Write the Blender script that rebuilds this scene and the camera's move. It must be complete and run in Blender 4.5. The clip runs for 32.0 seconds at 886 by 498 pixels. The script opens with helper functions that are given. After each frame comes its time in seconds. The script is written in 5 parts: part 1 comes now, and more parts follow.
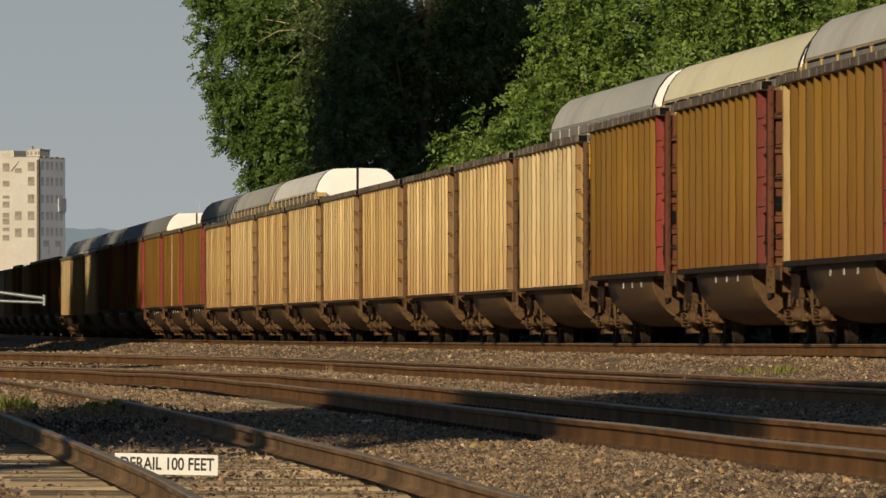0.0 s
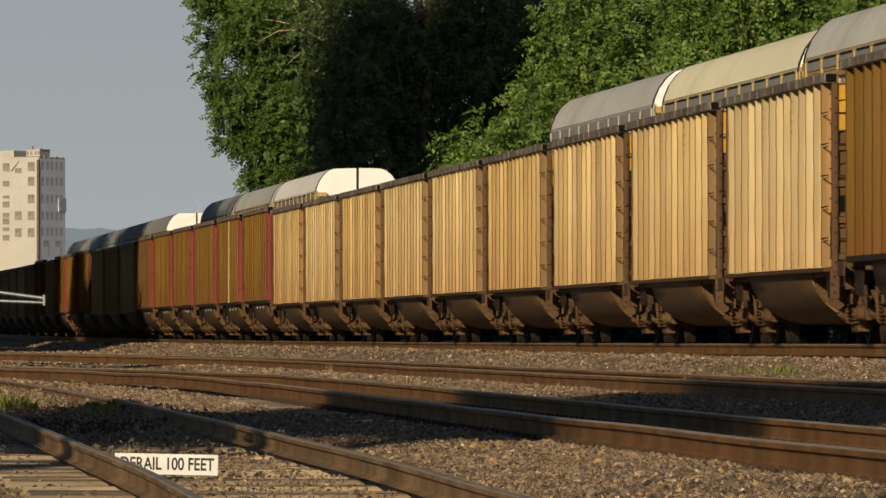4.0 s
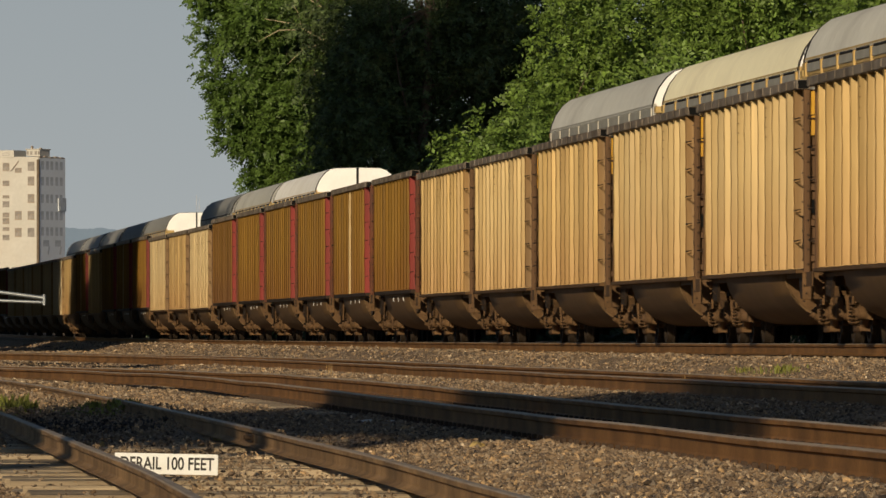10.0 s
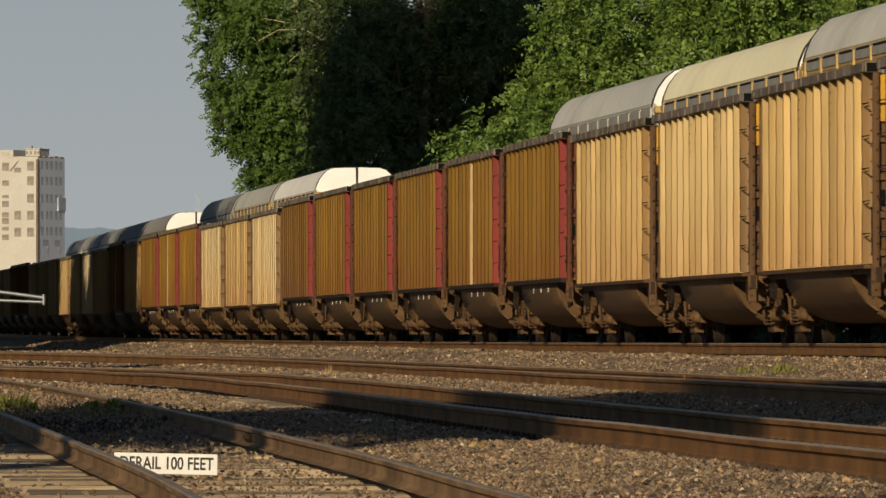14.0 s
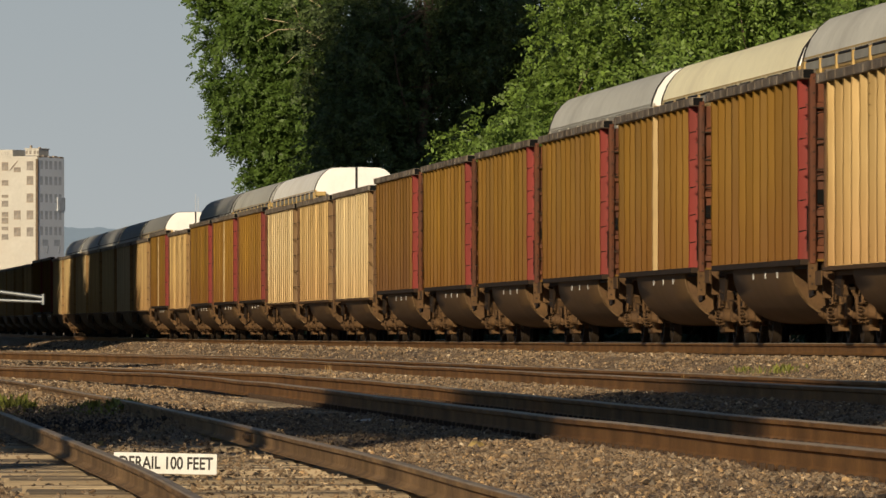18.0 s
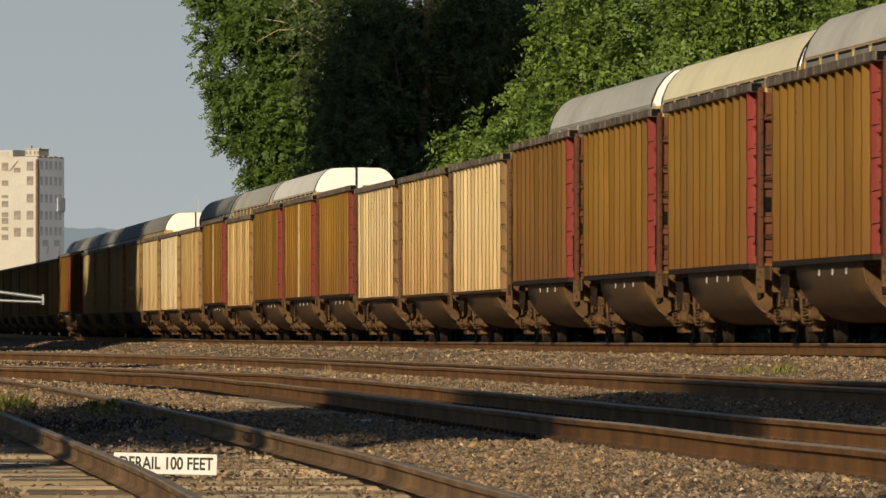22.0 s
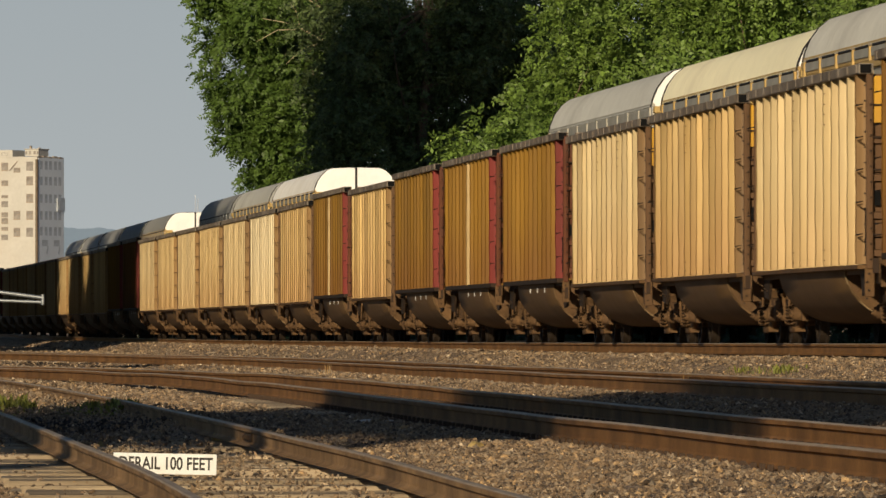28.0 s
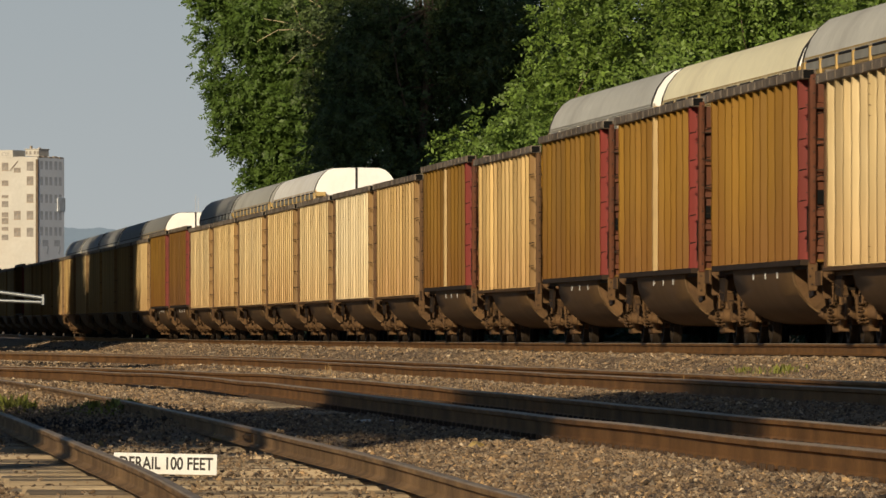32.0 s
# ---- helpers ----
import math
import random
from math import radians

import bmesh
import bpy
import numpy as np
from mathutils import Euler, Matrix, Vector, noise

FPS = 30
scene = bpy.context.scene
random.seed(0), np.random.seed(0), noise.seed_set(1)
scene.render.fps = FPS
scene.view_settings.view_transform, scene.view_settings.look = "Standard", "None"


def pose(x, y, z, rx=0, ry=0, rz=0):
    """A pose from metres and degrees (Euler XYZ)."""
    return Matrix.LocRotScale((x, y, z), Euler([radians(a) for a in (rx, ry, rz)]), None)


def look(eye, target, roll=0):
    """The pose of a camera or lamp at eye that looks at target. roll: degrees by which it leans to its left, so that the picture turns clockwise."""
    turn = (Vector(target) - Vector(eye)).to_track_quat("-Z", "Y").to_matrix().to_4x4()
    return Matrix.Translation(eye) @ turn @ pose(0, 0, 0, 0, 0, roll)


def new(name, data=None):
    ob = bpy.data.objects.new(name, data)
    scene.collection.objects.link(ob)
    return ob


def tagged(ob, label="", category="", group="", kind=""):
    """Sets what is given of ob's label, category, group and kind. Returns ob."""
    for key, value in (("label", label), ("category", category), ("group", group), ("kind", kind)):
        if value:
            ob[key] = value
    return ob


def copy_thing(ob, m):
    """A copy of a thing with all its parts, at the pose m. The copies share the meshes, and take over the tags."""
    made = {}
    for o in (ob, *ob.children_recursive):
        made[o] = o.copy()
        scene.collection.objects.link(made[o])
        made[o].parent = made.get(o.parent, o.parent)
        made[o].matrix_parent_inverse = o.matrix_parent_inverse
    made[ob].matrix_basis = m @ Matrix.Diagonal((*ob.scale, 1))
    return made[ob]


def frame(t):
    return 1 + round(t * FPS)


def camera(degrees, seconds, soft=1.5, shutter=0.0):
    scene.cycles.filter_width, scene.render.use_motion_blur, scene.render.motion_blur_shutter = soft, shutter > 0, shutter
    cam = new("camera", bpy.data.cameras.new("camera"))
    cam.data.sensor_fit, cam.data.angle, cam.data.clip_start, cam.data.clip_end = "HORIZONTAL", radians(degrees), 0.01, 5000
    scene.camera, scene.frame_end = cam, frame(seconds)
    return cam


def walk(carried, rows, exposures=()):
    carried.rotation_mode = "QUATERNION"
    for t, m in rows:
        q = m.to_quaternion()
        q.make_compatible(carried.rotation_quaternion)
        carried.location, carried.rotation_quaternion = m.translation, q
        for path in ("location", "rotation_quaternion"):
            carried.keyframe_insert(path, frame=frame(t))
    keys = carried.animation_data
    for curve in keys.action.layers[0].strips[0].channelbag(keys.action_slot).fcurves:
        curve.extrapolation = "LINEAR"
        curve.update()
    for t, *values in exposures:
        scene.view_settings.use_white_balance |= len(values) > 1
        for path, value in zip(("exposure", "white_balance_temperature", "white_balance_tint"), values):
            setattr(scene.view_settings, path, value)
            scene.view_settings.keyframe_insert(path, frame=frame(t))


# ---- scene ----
# ---- plan: s runs along the tracks away from the camera, o across them to the right ----
TURN = 0.07023
EX, EY = -math.sin(TURN), math.cos(TURN)
TURN_DEG = math.degrees(TURN)
CAM_Z = 0.85


def at(s, o, z=0.0):
    return Vector((s * EX + o * EY, s * EY - o * EX, z))


def heading(s, o, z=0.0, turn=0.0):
    """Pose on the plan: local y runs along the tracks."""
    p = at(s, o, z)
    return pose(p.x, p.y, p.z, 0, 0, TURN_DEG + turn)


LENS = 5.134
UP = 0.4947
EXPOSURE = -0.38
PX = LENS / 1568
cam = camera(LENS, 32.0, soft=1.5, shutter=0.5)
walk(cam, [(t, pose(0, 0, CAM_Z, 90 + UP - PX * dy, 0, -PX * dx)) for t, dx, dy in (
    (0, 0, 0), (9, 0, 0.3), (12, 0.5, 1.0), (14, 1.0, 1.0), (16.5, 2.0, 1.6), (20, 1.8, 1.2),
    (24, 2.0, 0.8), (28, 2.4, 0.8), (30, 1.4, 0.9), (32, 1.8, 0.8))], exposures=[(0, EXPOSURE - 0.06), (14, EXPOSURE - 0.05), (18, EXPOSURE + 0.10), (32, EXPOSURE + 0.10)])

# ---- light: a low warm sun behind the camera, hazy sky ----
SUN_EL, SUN_OFF = 13.0, 18.0
sa = radians(SUN_OFF)
sun_dir = Vector((-EX * math.cos(sa) - EY * math.sin(sa), -EY * math.cos(sa) + EX * math.sin(sa), 0)).normalized()
sun_az = math.atan2(sun_dir.x, sun_dir.y)
world = bpy.data.worlds.new("sky")
scene.world = world
world.use_nodes = True
wn = world.node_tree.nodes
sky = wn.new("ShaderNodeTexSky")
sky.sky_type, sky.sun_disc = "NISHITA", False
sky.sun_elevation, sky.sun_rotation = radians(SUN_EL), sun_az % (2 * math.pi)
sky.air_density, sky.dust_density, sky.ozone_density = 0.7, 0.2, 1.5
wn["Background"].inputs["Strength"].default_value = 0.061
world.node_tree.links.new(sky.outputs[0], wn["Background"].inputs["Color"])
sun = new("sun", bpy.data.lights.new("sun", "SUN"))
sun.data.energy, sun.data.angle, sun.data.color = 5.0, radians(0.6), (1.0, 0.83, 0.58)
sun.matrix_world = look((sun_dir.x * 60, sun_dir.y * 60, 60 * math.tan(radians(SUN_EL))), (0, 0, 0))


# ---- materials ----
def mat(name, base, rough=0.7, vary=0.25, scale=6.0, fine=60.0, bump=0.2, metal=0.0, stain=None, stain_amount=0.5,
        piece=0.0, streak=False, island=0.0, dist=0.02, grain=(1, 1, 0.08), splash=None):
    """Procedural surface: base colour, coarse and fine noise, an optional stain colour, spread per piece."""
    m = bpy.data.materials.new(name)
    m.use_nodes = True
    nt = m.node_tree
    n, ln = nt.nodes, nt.links.new
    b = n["Principled BSDF"]
    b.inputs["Roughness"].default_value = rough
    b.inputs["Metallic"].default_value = metal
    b.inputs["Specular IOR Level"].default_value = 0.2 if rough >= 0.55 and not metal else 0.5
    tc = n.new("ShaderNodeTexCoord")
    src = tc.outputs["Object"]
    if streak:
        mp = n.new("ShaderNodeMapping")
        mp.inputs["Scale"].default_value = grain
        ln(src, mp.inputs["Vector"])
        src = mp.outputs[0]
    if piece:
        info = n.new("ShaderNodeObjectInfo")
        mv = n.new("ShaderNodeVectorMath")
        mv.operation = "MULTIPLY_ADD"
        ln(info.outputs["Random"], mv.inputs[0])
        mv.inputs[1].default_value = (37, 21, 53)
        ln(src, mv.inputs[2])
        src = mv.outputs[0]
    big, small = n.new("ShaderNodeTexNoise"), n.new("ShaderNodeTexNoise")
    for node, sc, det in ((big, scale, 4), (small, fine, 3)):
        node.inputs["Scale"].default_value = sc
        node.inputs["Detail"].default_value = det
        ln(src, node.inputs["Vector"])
    ramp = n.new("ShaderNodeMapRange")
    ramp.inputs["From Min"].default_value, ramp.inputs["From Max"].default_value = 0.3, 0.7
    ramp.inputs["To Min"].default_value, ramp.inputs["To Max"].default_value = 1 - vary, 1 + vary
    ln(big.outputs["Fac"], ramp.inputs["Value"])
    ramp2 = n.new("ShaderNodeMapRange")
    ramp2.inputs["From Min"].default_value, ramp2.inputs["From Max"].default_value = 0.25, 0.75
    ramp2.inputs["To Min"].default_value, ramp2.inputs["To Max"].default_value = 1 - vary * 0.6, 1 + vary * 0.6
    ln(small.outputs["Fac"], ramp2.inputs["Value"])
    mul = n.new("ShaderNodeMath")
    mul.operation = "MULTIPLY"
    ln(ramp.outputs[0], mul.inputs[0])
    ln(ramp2.outputs[0], mul.inputs[1])
    val = mul.outputs[0]
    if piece or island:
        if island:
            info = n.new("ShaderNodeNewGeometry")
            rnd, amount = info.outputs["Random Per Island"], island
        else:
            rnd, amount = info.outputs["Random"], piece
        r3 = n.new("ShaderNodeMapRange")
        r3.inputs["To Min"].default_value, r3.inputs["To Max"].default_value = 1 - amount, 1 + amount
        ln(rnd, r3.inputs["Value"])
        m2 = n.new("ShaderNodeMath")
        m2.operation = "MULTIPLY"
        ln(val, m2.inputs[0])
        ln(r3.outputs[0], m2.inputs[1])
        val = m2.outputs[0]
    colour = n.new("ShaderNodeVectorMath")
    colour.operation = "SCALE"
    colour.inputs[0].default_value = base
    ln(val, colour.inputs["Scale"])
    out = colour.outputs[0]
    if stain:
        st = n.new("ShaderNodeTexNoise")
        st.inputs["Scale"].default_value = scale * 0.45
        st.inputs["Detail"].default_value = 6
        st.inputs["Roughness"].default_value = 0.65
        ln(src, st.inputs["Vector"])
        sr = n.new("ShaderNodeMapRange")
        sr.inputs["From Min"].default_value, sr.inputs["From Max"].default_value = 0.45, 0.72
        sr.inputs["To Max"].default_value = stain_amount
        ln(st.outputs["Fac"], sr.inputs["Value"])
        mx = n.new("ShaderNodeMix")
        mx.data_type = "RGBA"
        ln(sr.outputs[0], mx.inputs[0])
        ln(out, mx.inputs[6])
        mx.inputs[7].default_value = (*stain, 1)
        out = mx.outputs[2]
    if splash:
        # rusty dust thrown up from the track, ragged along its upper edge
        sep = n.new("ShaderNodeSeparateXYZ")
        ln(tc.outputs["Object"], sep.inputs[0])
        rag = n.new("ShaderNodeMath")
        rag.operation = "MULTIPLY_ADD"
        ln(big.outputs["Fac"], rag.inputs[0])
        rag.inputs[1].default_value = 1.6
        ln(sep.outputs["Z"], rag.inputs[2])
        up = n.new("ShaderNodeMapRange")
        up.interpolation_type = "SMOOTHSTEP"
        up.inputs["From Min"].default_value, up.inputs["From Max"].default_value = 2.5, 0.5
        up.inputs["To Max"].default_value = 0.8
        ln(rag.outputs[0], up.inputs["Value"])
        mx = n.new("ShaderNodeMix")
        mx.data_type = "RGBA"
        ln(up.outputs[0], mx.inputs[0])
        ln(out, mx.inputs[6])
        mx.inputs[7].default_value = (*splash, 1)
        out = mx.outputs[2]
    ln(out, b.inputs["Base Color"])
    if bump:
        bp = n.new("ShaderNodeBump")
        bp.inputs["Strength"].default_value = bump
        bp.inputs["Distance"].default_value = dist
        ln(small.outputs["Fac"], bp.inputs["Height"])
        ln(bp.outputs[0], b.inputs["Normal"])
    return m


def leaf_mat(name, base, spread=0.5, through_light=0.2, hue=0.12):
    m = bpy.data.materials.new(name)
    m.use_nodes = True
    nt = m.node_tree
    n, ln = nt.nodes, nt.links.new
    b = n["Principled BSDF"]
    b.inputs["Roughness"].default_value = 0.55
    g = n.new("ShaderNodeNewGeometry")
    r = n.new("ShaderNodeMapRange")
    r.inputs["To Min"].default_value, r.inputs["To Max"].default_value = 1 - spread, 1 + spread
    ln(g.outputs["Random Per Island"], r.inputs["Value"])
    tc = n.new("ShaderNodeTexCoord")
    no = n.new("ShaderNodeTexNoise")
    no.inputs["Scale"].default_value = 0.55
    ln(tc.outputs["Object"], no.inputs["Vector"])
    mx = n.new("ShaderNodeMix")
    mx.data_type = "RGBA"
    ln(no.outputs["Fac"], mx.inputs[0])
    mx.inputs[6].default_value = (base[0] * (1 + hue * 2.2), base[1] * (1 + hue), base[2] * (1 - hue), 1)
    mx.inputs[7].default_value = (base[0] * (1 - hue), base[1] * (1 - hue), base[2], 1)
    sc = n.new("ShaderNodeVectorMath")
    sc.operation = "SCALE"
    ln(mx.outputs[2], sc.inputs[0])
    ln(r.outputs[0], sc.inputs["Scale"])
    ln(sc.outputs[0], b.inputs["Base Color"])
    tr = n.new("ShaderNodeBsdfTranslucent")
    ln(sc.outputs[0], tr.inputs["Color"])
    mix = n.new("ShaderNodeMixShader")
    mix.inputs[0].default_value = through_light
    ln(b.outputs[0], mix.inputs[1])
    ln(tr.outputs[0], mix.inputs[2])
    ln(mix.outputs[0], n["Material Output"].inputs["Surface"])
    return m


M = {
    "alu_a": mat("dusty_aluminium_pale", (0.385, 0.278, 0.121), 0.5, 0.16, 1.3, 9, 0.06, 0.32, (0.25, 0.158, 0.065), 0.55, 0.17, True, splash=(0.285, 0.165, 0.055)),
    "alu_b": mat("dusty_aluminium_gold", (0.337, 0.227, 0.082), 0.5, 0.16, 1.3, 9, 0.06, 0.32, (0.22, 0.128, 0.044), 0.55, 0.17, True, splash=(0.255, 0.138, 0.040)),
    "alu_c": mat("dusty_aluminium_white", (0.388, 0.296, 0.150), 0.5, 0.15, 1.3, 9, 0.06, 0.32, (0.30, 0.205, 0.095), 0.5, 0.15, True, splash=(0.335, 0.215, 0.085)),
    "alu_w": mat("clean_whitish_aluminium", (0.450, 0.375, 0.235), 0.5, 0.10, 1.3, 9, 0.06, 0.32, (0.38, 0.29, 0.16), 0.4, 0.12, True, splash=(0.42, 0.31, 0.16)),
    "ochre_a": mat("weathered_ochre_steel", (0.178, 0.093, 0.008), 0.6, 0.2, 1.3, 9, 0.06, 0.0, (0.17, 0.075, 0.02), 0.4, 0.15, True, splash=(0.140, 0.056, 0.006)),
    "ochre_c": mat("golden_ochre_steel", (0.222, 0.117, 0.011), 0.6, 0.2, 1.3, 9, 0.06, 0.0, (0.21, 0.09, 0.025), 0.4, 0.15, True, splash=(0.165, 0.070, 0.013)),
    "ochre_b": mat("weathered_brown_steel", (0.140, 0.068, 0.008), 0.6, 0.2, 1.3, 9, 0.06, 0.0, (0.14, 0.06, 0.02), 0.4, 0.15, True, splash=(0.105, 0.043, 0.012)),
    "stripe": mat("clean_replacement_sheet", (0.34, 0.23, 0.09), 0.5, 0.08, 1.5, 9, 0.04, 0.2),
    "red_end": mat("faded_red_paint", (0.215, 0.030, 0.023), 0.6, 0.2, 1.5, 14, 0.08, 0.0, (0.085, 0.032, 0.022), 0.9, 0.1, True),
    "tan_end": mat("rust_stained_tan_metal", (0.26, 0.145, 0.040), 0.6, 0.18, 1.5, 14, 0.08, 0.1, (0.07, 0.036, 0.018), 0.95, 0.1, True),
    # dark steel; on sills and bolster plates its tone stands for shade
    "dark_end": mat("shadowy_end_steel", (0.035, 0.022, 0.014), 0.8, 0.3, 2, 14, 0.1),
    "yellow_end": mat("yellow_end_paint", (0.60, 0.32, 0.03), 0.55, 0.1, 2, 14, 0.05, 0.0, (0.2, 0.1, 0.04), 0.4),
    "red_brown": mat("rusted_red_brown_paint", (0.125, 0.042, 0.019), 0.7, 0.2, 2, 18, 0.1, 0.0, (0.08, 0.045, 0.035), 0.7, 0.12),
    "corner": mat("dusty_brown_corner_steel", (0.140, 0.078, 0.036), 0.75, 0.2, 2, 18, 0.12, 0.0, (0.10, 0.055, 0.03), 0.6, 0.12, splash=(0.12, 0.065, 0.032)),
    "post": mat("dirty_brown_steel", (0.118, 0.064, 0.026), 0.75, 0.2, 2, 18, 0.12, 0.0, (0.07, 0.042, 0.024), 0.6, 0.12),
    "chord": mat("grey_coal_dusted_chord", (0.17, 0.135, 0.10), 0.75, 0.4, 1.6, 10, 0.3, 0.0, (0.34, 0.29, 0.23), 0.75, 0.12),
    "dark": mat("black_grimy_steel", (0.022, 0.020, 0.020), 0.8, 0.3, 3, 25, 0.15),
    # near-black plates put the shade of open hollows into the colour
    "hollow": mat("painted_hollow_shade", (0.004, 0.004, 0.004), 0.9, 0.1, 3, 25, 0.0),
    "tub": mat("dusty_brown_tub", (0.122, 0.071, 0.031), 0.75, 0.12, 1.2, 12, 0.05, 0.0, (0.15, 0.085, 0.05), 0.5),
    "worn_seam": mat("brown_weld_seam", (0.17, 0.105, 0.05), 0.75, 0.2, 2, 14, 0.05),
    "bolt_rust": mat("rusty_bolt_heads", (0.10, 0.055, 0.022), 0.8, 0.2, 3, 25, 0.05),
    "seam": mat("dull_weld_seam", (0.24, 0.165, 0.085), 0.7, 0.2, 2, 14, 0.05),
    "truck": mat("dusty_cast_steel", (0.115, 0.064, 0.028), 0.85, 0.25, 4, 30, 0.2, 0.0, (0.10, 0.06, 0.04), 0.5, 0.15),
    "wheel": mat("dusty_wheel_steel", (0.030, 0.021, 0.014), 0.7, 0.2, 4, 30, 0.1, 0.0),
    "mark": mat("white_reflective_mark", (0.75, 0.72, 0.65), 0.4, 0.08, 8, 40, 0.02),
    "rail": mat("rusty_rail_steel", (0.225, 0.110, 0.036), 0.8, 0.34, 1.4, 30, 0.2, 0.0, (0.15, 0.072, 0.022), 0.6),
    "rail_head": mat("worn_rail_head", (0.40, 0.31, 0.21), 0.62, 0.15, 2.0, 60, 0.05, 0.15, (0.18, 0.10, 0.06), 0.5),
    "plate": mat("grimy_tie_plate", (0.07, 0.045, 0.03), 0.85, 0.3, 6, 40, 0.2),
    "rail_old": mat("old_spur_rail_steel", (0.30, 0.185, 0.090), 0.85, 0.35, 1.4, 30, 0.3, 0.0, (0.10, 0.055, 0.030), 0.7),
    "tie": mat("weathered_tie_wood", (0.45, 0.35, 0.23), 0.9, 0.3, 2.5, 14, 0.8, 0.0, (0.11, 0.078, 0.05), 0.8, 0.34, True, grain=(0.35, 3, 3)),
    "ballast": None,
    "stone": None,
    "cinder": mat("dark_cinder_stone", (0.075, 0.062, 0.055), 0.9, 0.3, 9, 60, 0.3, 0.0, None, 0, 0, False, 0.6),
    "sign": mat("white_sign_paint", (0.86, 0.86, 0.83), 0.6, 0.06, 7, 60, 0.04, 0.0, (0.5, 0.42, 0.3), 0.35),
    "sign_ink": mat("black_sign_lettering", (0.05, 0.045, 0.04), 0.6, 0.15, 20, 80, 0.0),
    "rack_grey": mat("galvanised_roof_grey", (0.63, 0.62, 0.56), 0.55, 0.07, 0.5, 6, 0.03, 0.2, (0.28, 0.26, 0.23), 0.4),
    "rack_cream": mat("cream_roof_paint", (0.88, 0.82, 0.58), 0.55, 0.05, 0.5, 6, 0.03, 0.05, (0.52, 0.45, 0.32), 0.35),
    "rack_white": mat("white_end_door_paint", (0.90, 0.89, 0.86), 0.5, 0.05, 0.8, 8, 0.03, 0.0, (0.6, 0.54, 0.45), 0.25),
    "rack_slate": mat("slate_roof_paint", (0.33, 0.33, 0.315), 0.6, 0.1, 0.5, 6, 0.03, 0.1),
    "rack_yellow": mat("mustard_frame_paint", (0.56, 0.39, 0.15), 0.6, 0.15, 1.5, 10, 0.05, 0.0, (0.25, 0.13, 0.04), 0.5),
    "rack_panel": mat("perforated_side_panel", (0.41, 0.385, 0.32), 0.6, 0.12, 1.0, 20, 0.1, 0.15),
    "concrete": mat("cream_concrete_wall", (0.57, 0.545, 0.49), 0.9, 0.08, 0.12, 1.5, 0.05, 0.0, (0.52, 0.44, 0.34), 0.5),
    # tower_side and side_glass are paled to paint in the distance haze
    "tower_side": mat("haze_paled_wall", (0.84, 0.88, 0.92), 0.9, 0.05, 0.12, 1.5, 0.05, 0.0, (0.70, 0.72, 0.74), 0.5),
    "tower_trim": mat("brown_tower_metal", (0.36, 0.29, 0.22), 0.8, 0.2, 0.5, 3, 0.05),
    "side_glass": mat("haze_paled_window_glass", (0.50, 0.53, 0.56), 0.5, 0.2, 0.6, 3, 0.0),
    "glass": mat("dusty_window_glass", (0.27, 0.24, 0.21), 0.4, 0.3, 0.6, 3, 0.0),
    # base darkened in place of the shade on the gate pipes
    "galv": mat("galvanised_pipe", (0.20, 0.215, 0.23), 0.45, 0.1, 4, 40, 0.05, 0.5),
    "bark": mat("grey_brown_bark", (0.16, 0.12, 0.085), 0.95, 0.3, 3, 20, 0.6),
    "dead_wood": mat("pale_dead_wood", (0.44, 0.37, 0.22), 0.8, 0.2, 3, 20, 0.2),
    "leaf_left": leaf_mat("broad_green_leaves", (0.093, 0.168, 0.032), 0.35, 0.28),
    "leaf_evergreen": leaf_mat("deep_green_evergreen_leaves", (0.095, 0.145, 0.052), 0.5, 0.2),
    # leaf tone darkened so the growth behind the train reads as shaded
    "leaf_dark": leaf_mat("shade_dark_leaves", (0.032, 0.062, 0.024), 0.3, 0.15),
    "leaf_right": leaf_mat("bright_green_leaves", (0.145, 0.240, 0.046), 0.5, 0.28),
    "weed": leaf_mat("weed_green", (0.18, 0.20, 0.04)),
    "dry": leaf_mat("dry_weed_stalks", (0.32, 0.22, 0.09)),
    "haze": None,
    "mast": mat("pale_mast_paint", (0.55, 0.55, 0.55), 0.5, 0.05, 3, 20, 0.0),
    "litter": mat("pale_litter", (0.65, 0.62, 0.56), 0.6, 0.1, 12, 60, 0.1),
    "brick_pile": mat("yellow_stone", (0.50, 0.36, 0.14), 0.85, 0.2, 12, 60, 0.3),
}


def haze_mat():
    m = bpy.data.materials.new("hazy_evening_sky")
    m.use_nodes = True
    n, ln = m.node_tree.nodes, m.node_tree.links.new
    em = n.new("ShaderNodeEmission")
    tc, sep, r = n.new("ShaderNodeTexCoord"), n.new("ShaderNodeSeparateXYZ"), n.new("ShaderNodeMapRange")
    ln(tc.outputs["Object"], sep.inputs[0])
    ln(sep.outputs["Z"], r.inputs["Value"])
    r.inputs["From Min"].default_value, r.inputs["From Max"].default_value = 30, 180
    mx = n.new("ShaderNodeMix")
    mx.data_type = "RGBA"
    ln(r.outputs[0], mx.inputs[0])
    mx.inputs[6].default_value, mx.inputs[7].default_value = (*HAZE_LOW, 1), (*HAZE_HIGH, 1)
    ln(mx.outputs[2], em.inputs["Color"])
    em.inputs["Strength"].default_value = 1.48
    ln(em.outputs[0], n["Material Output"].inputs["Surface"])
    return m


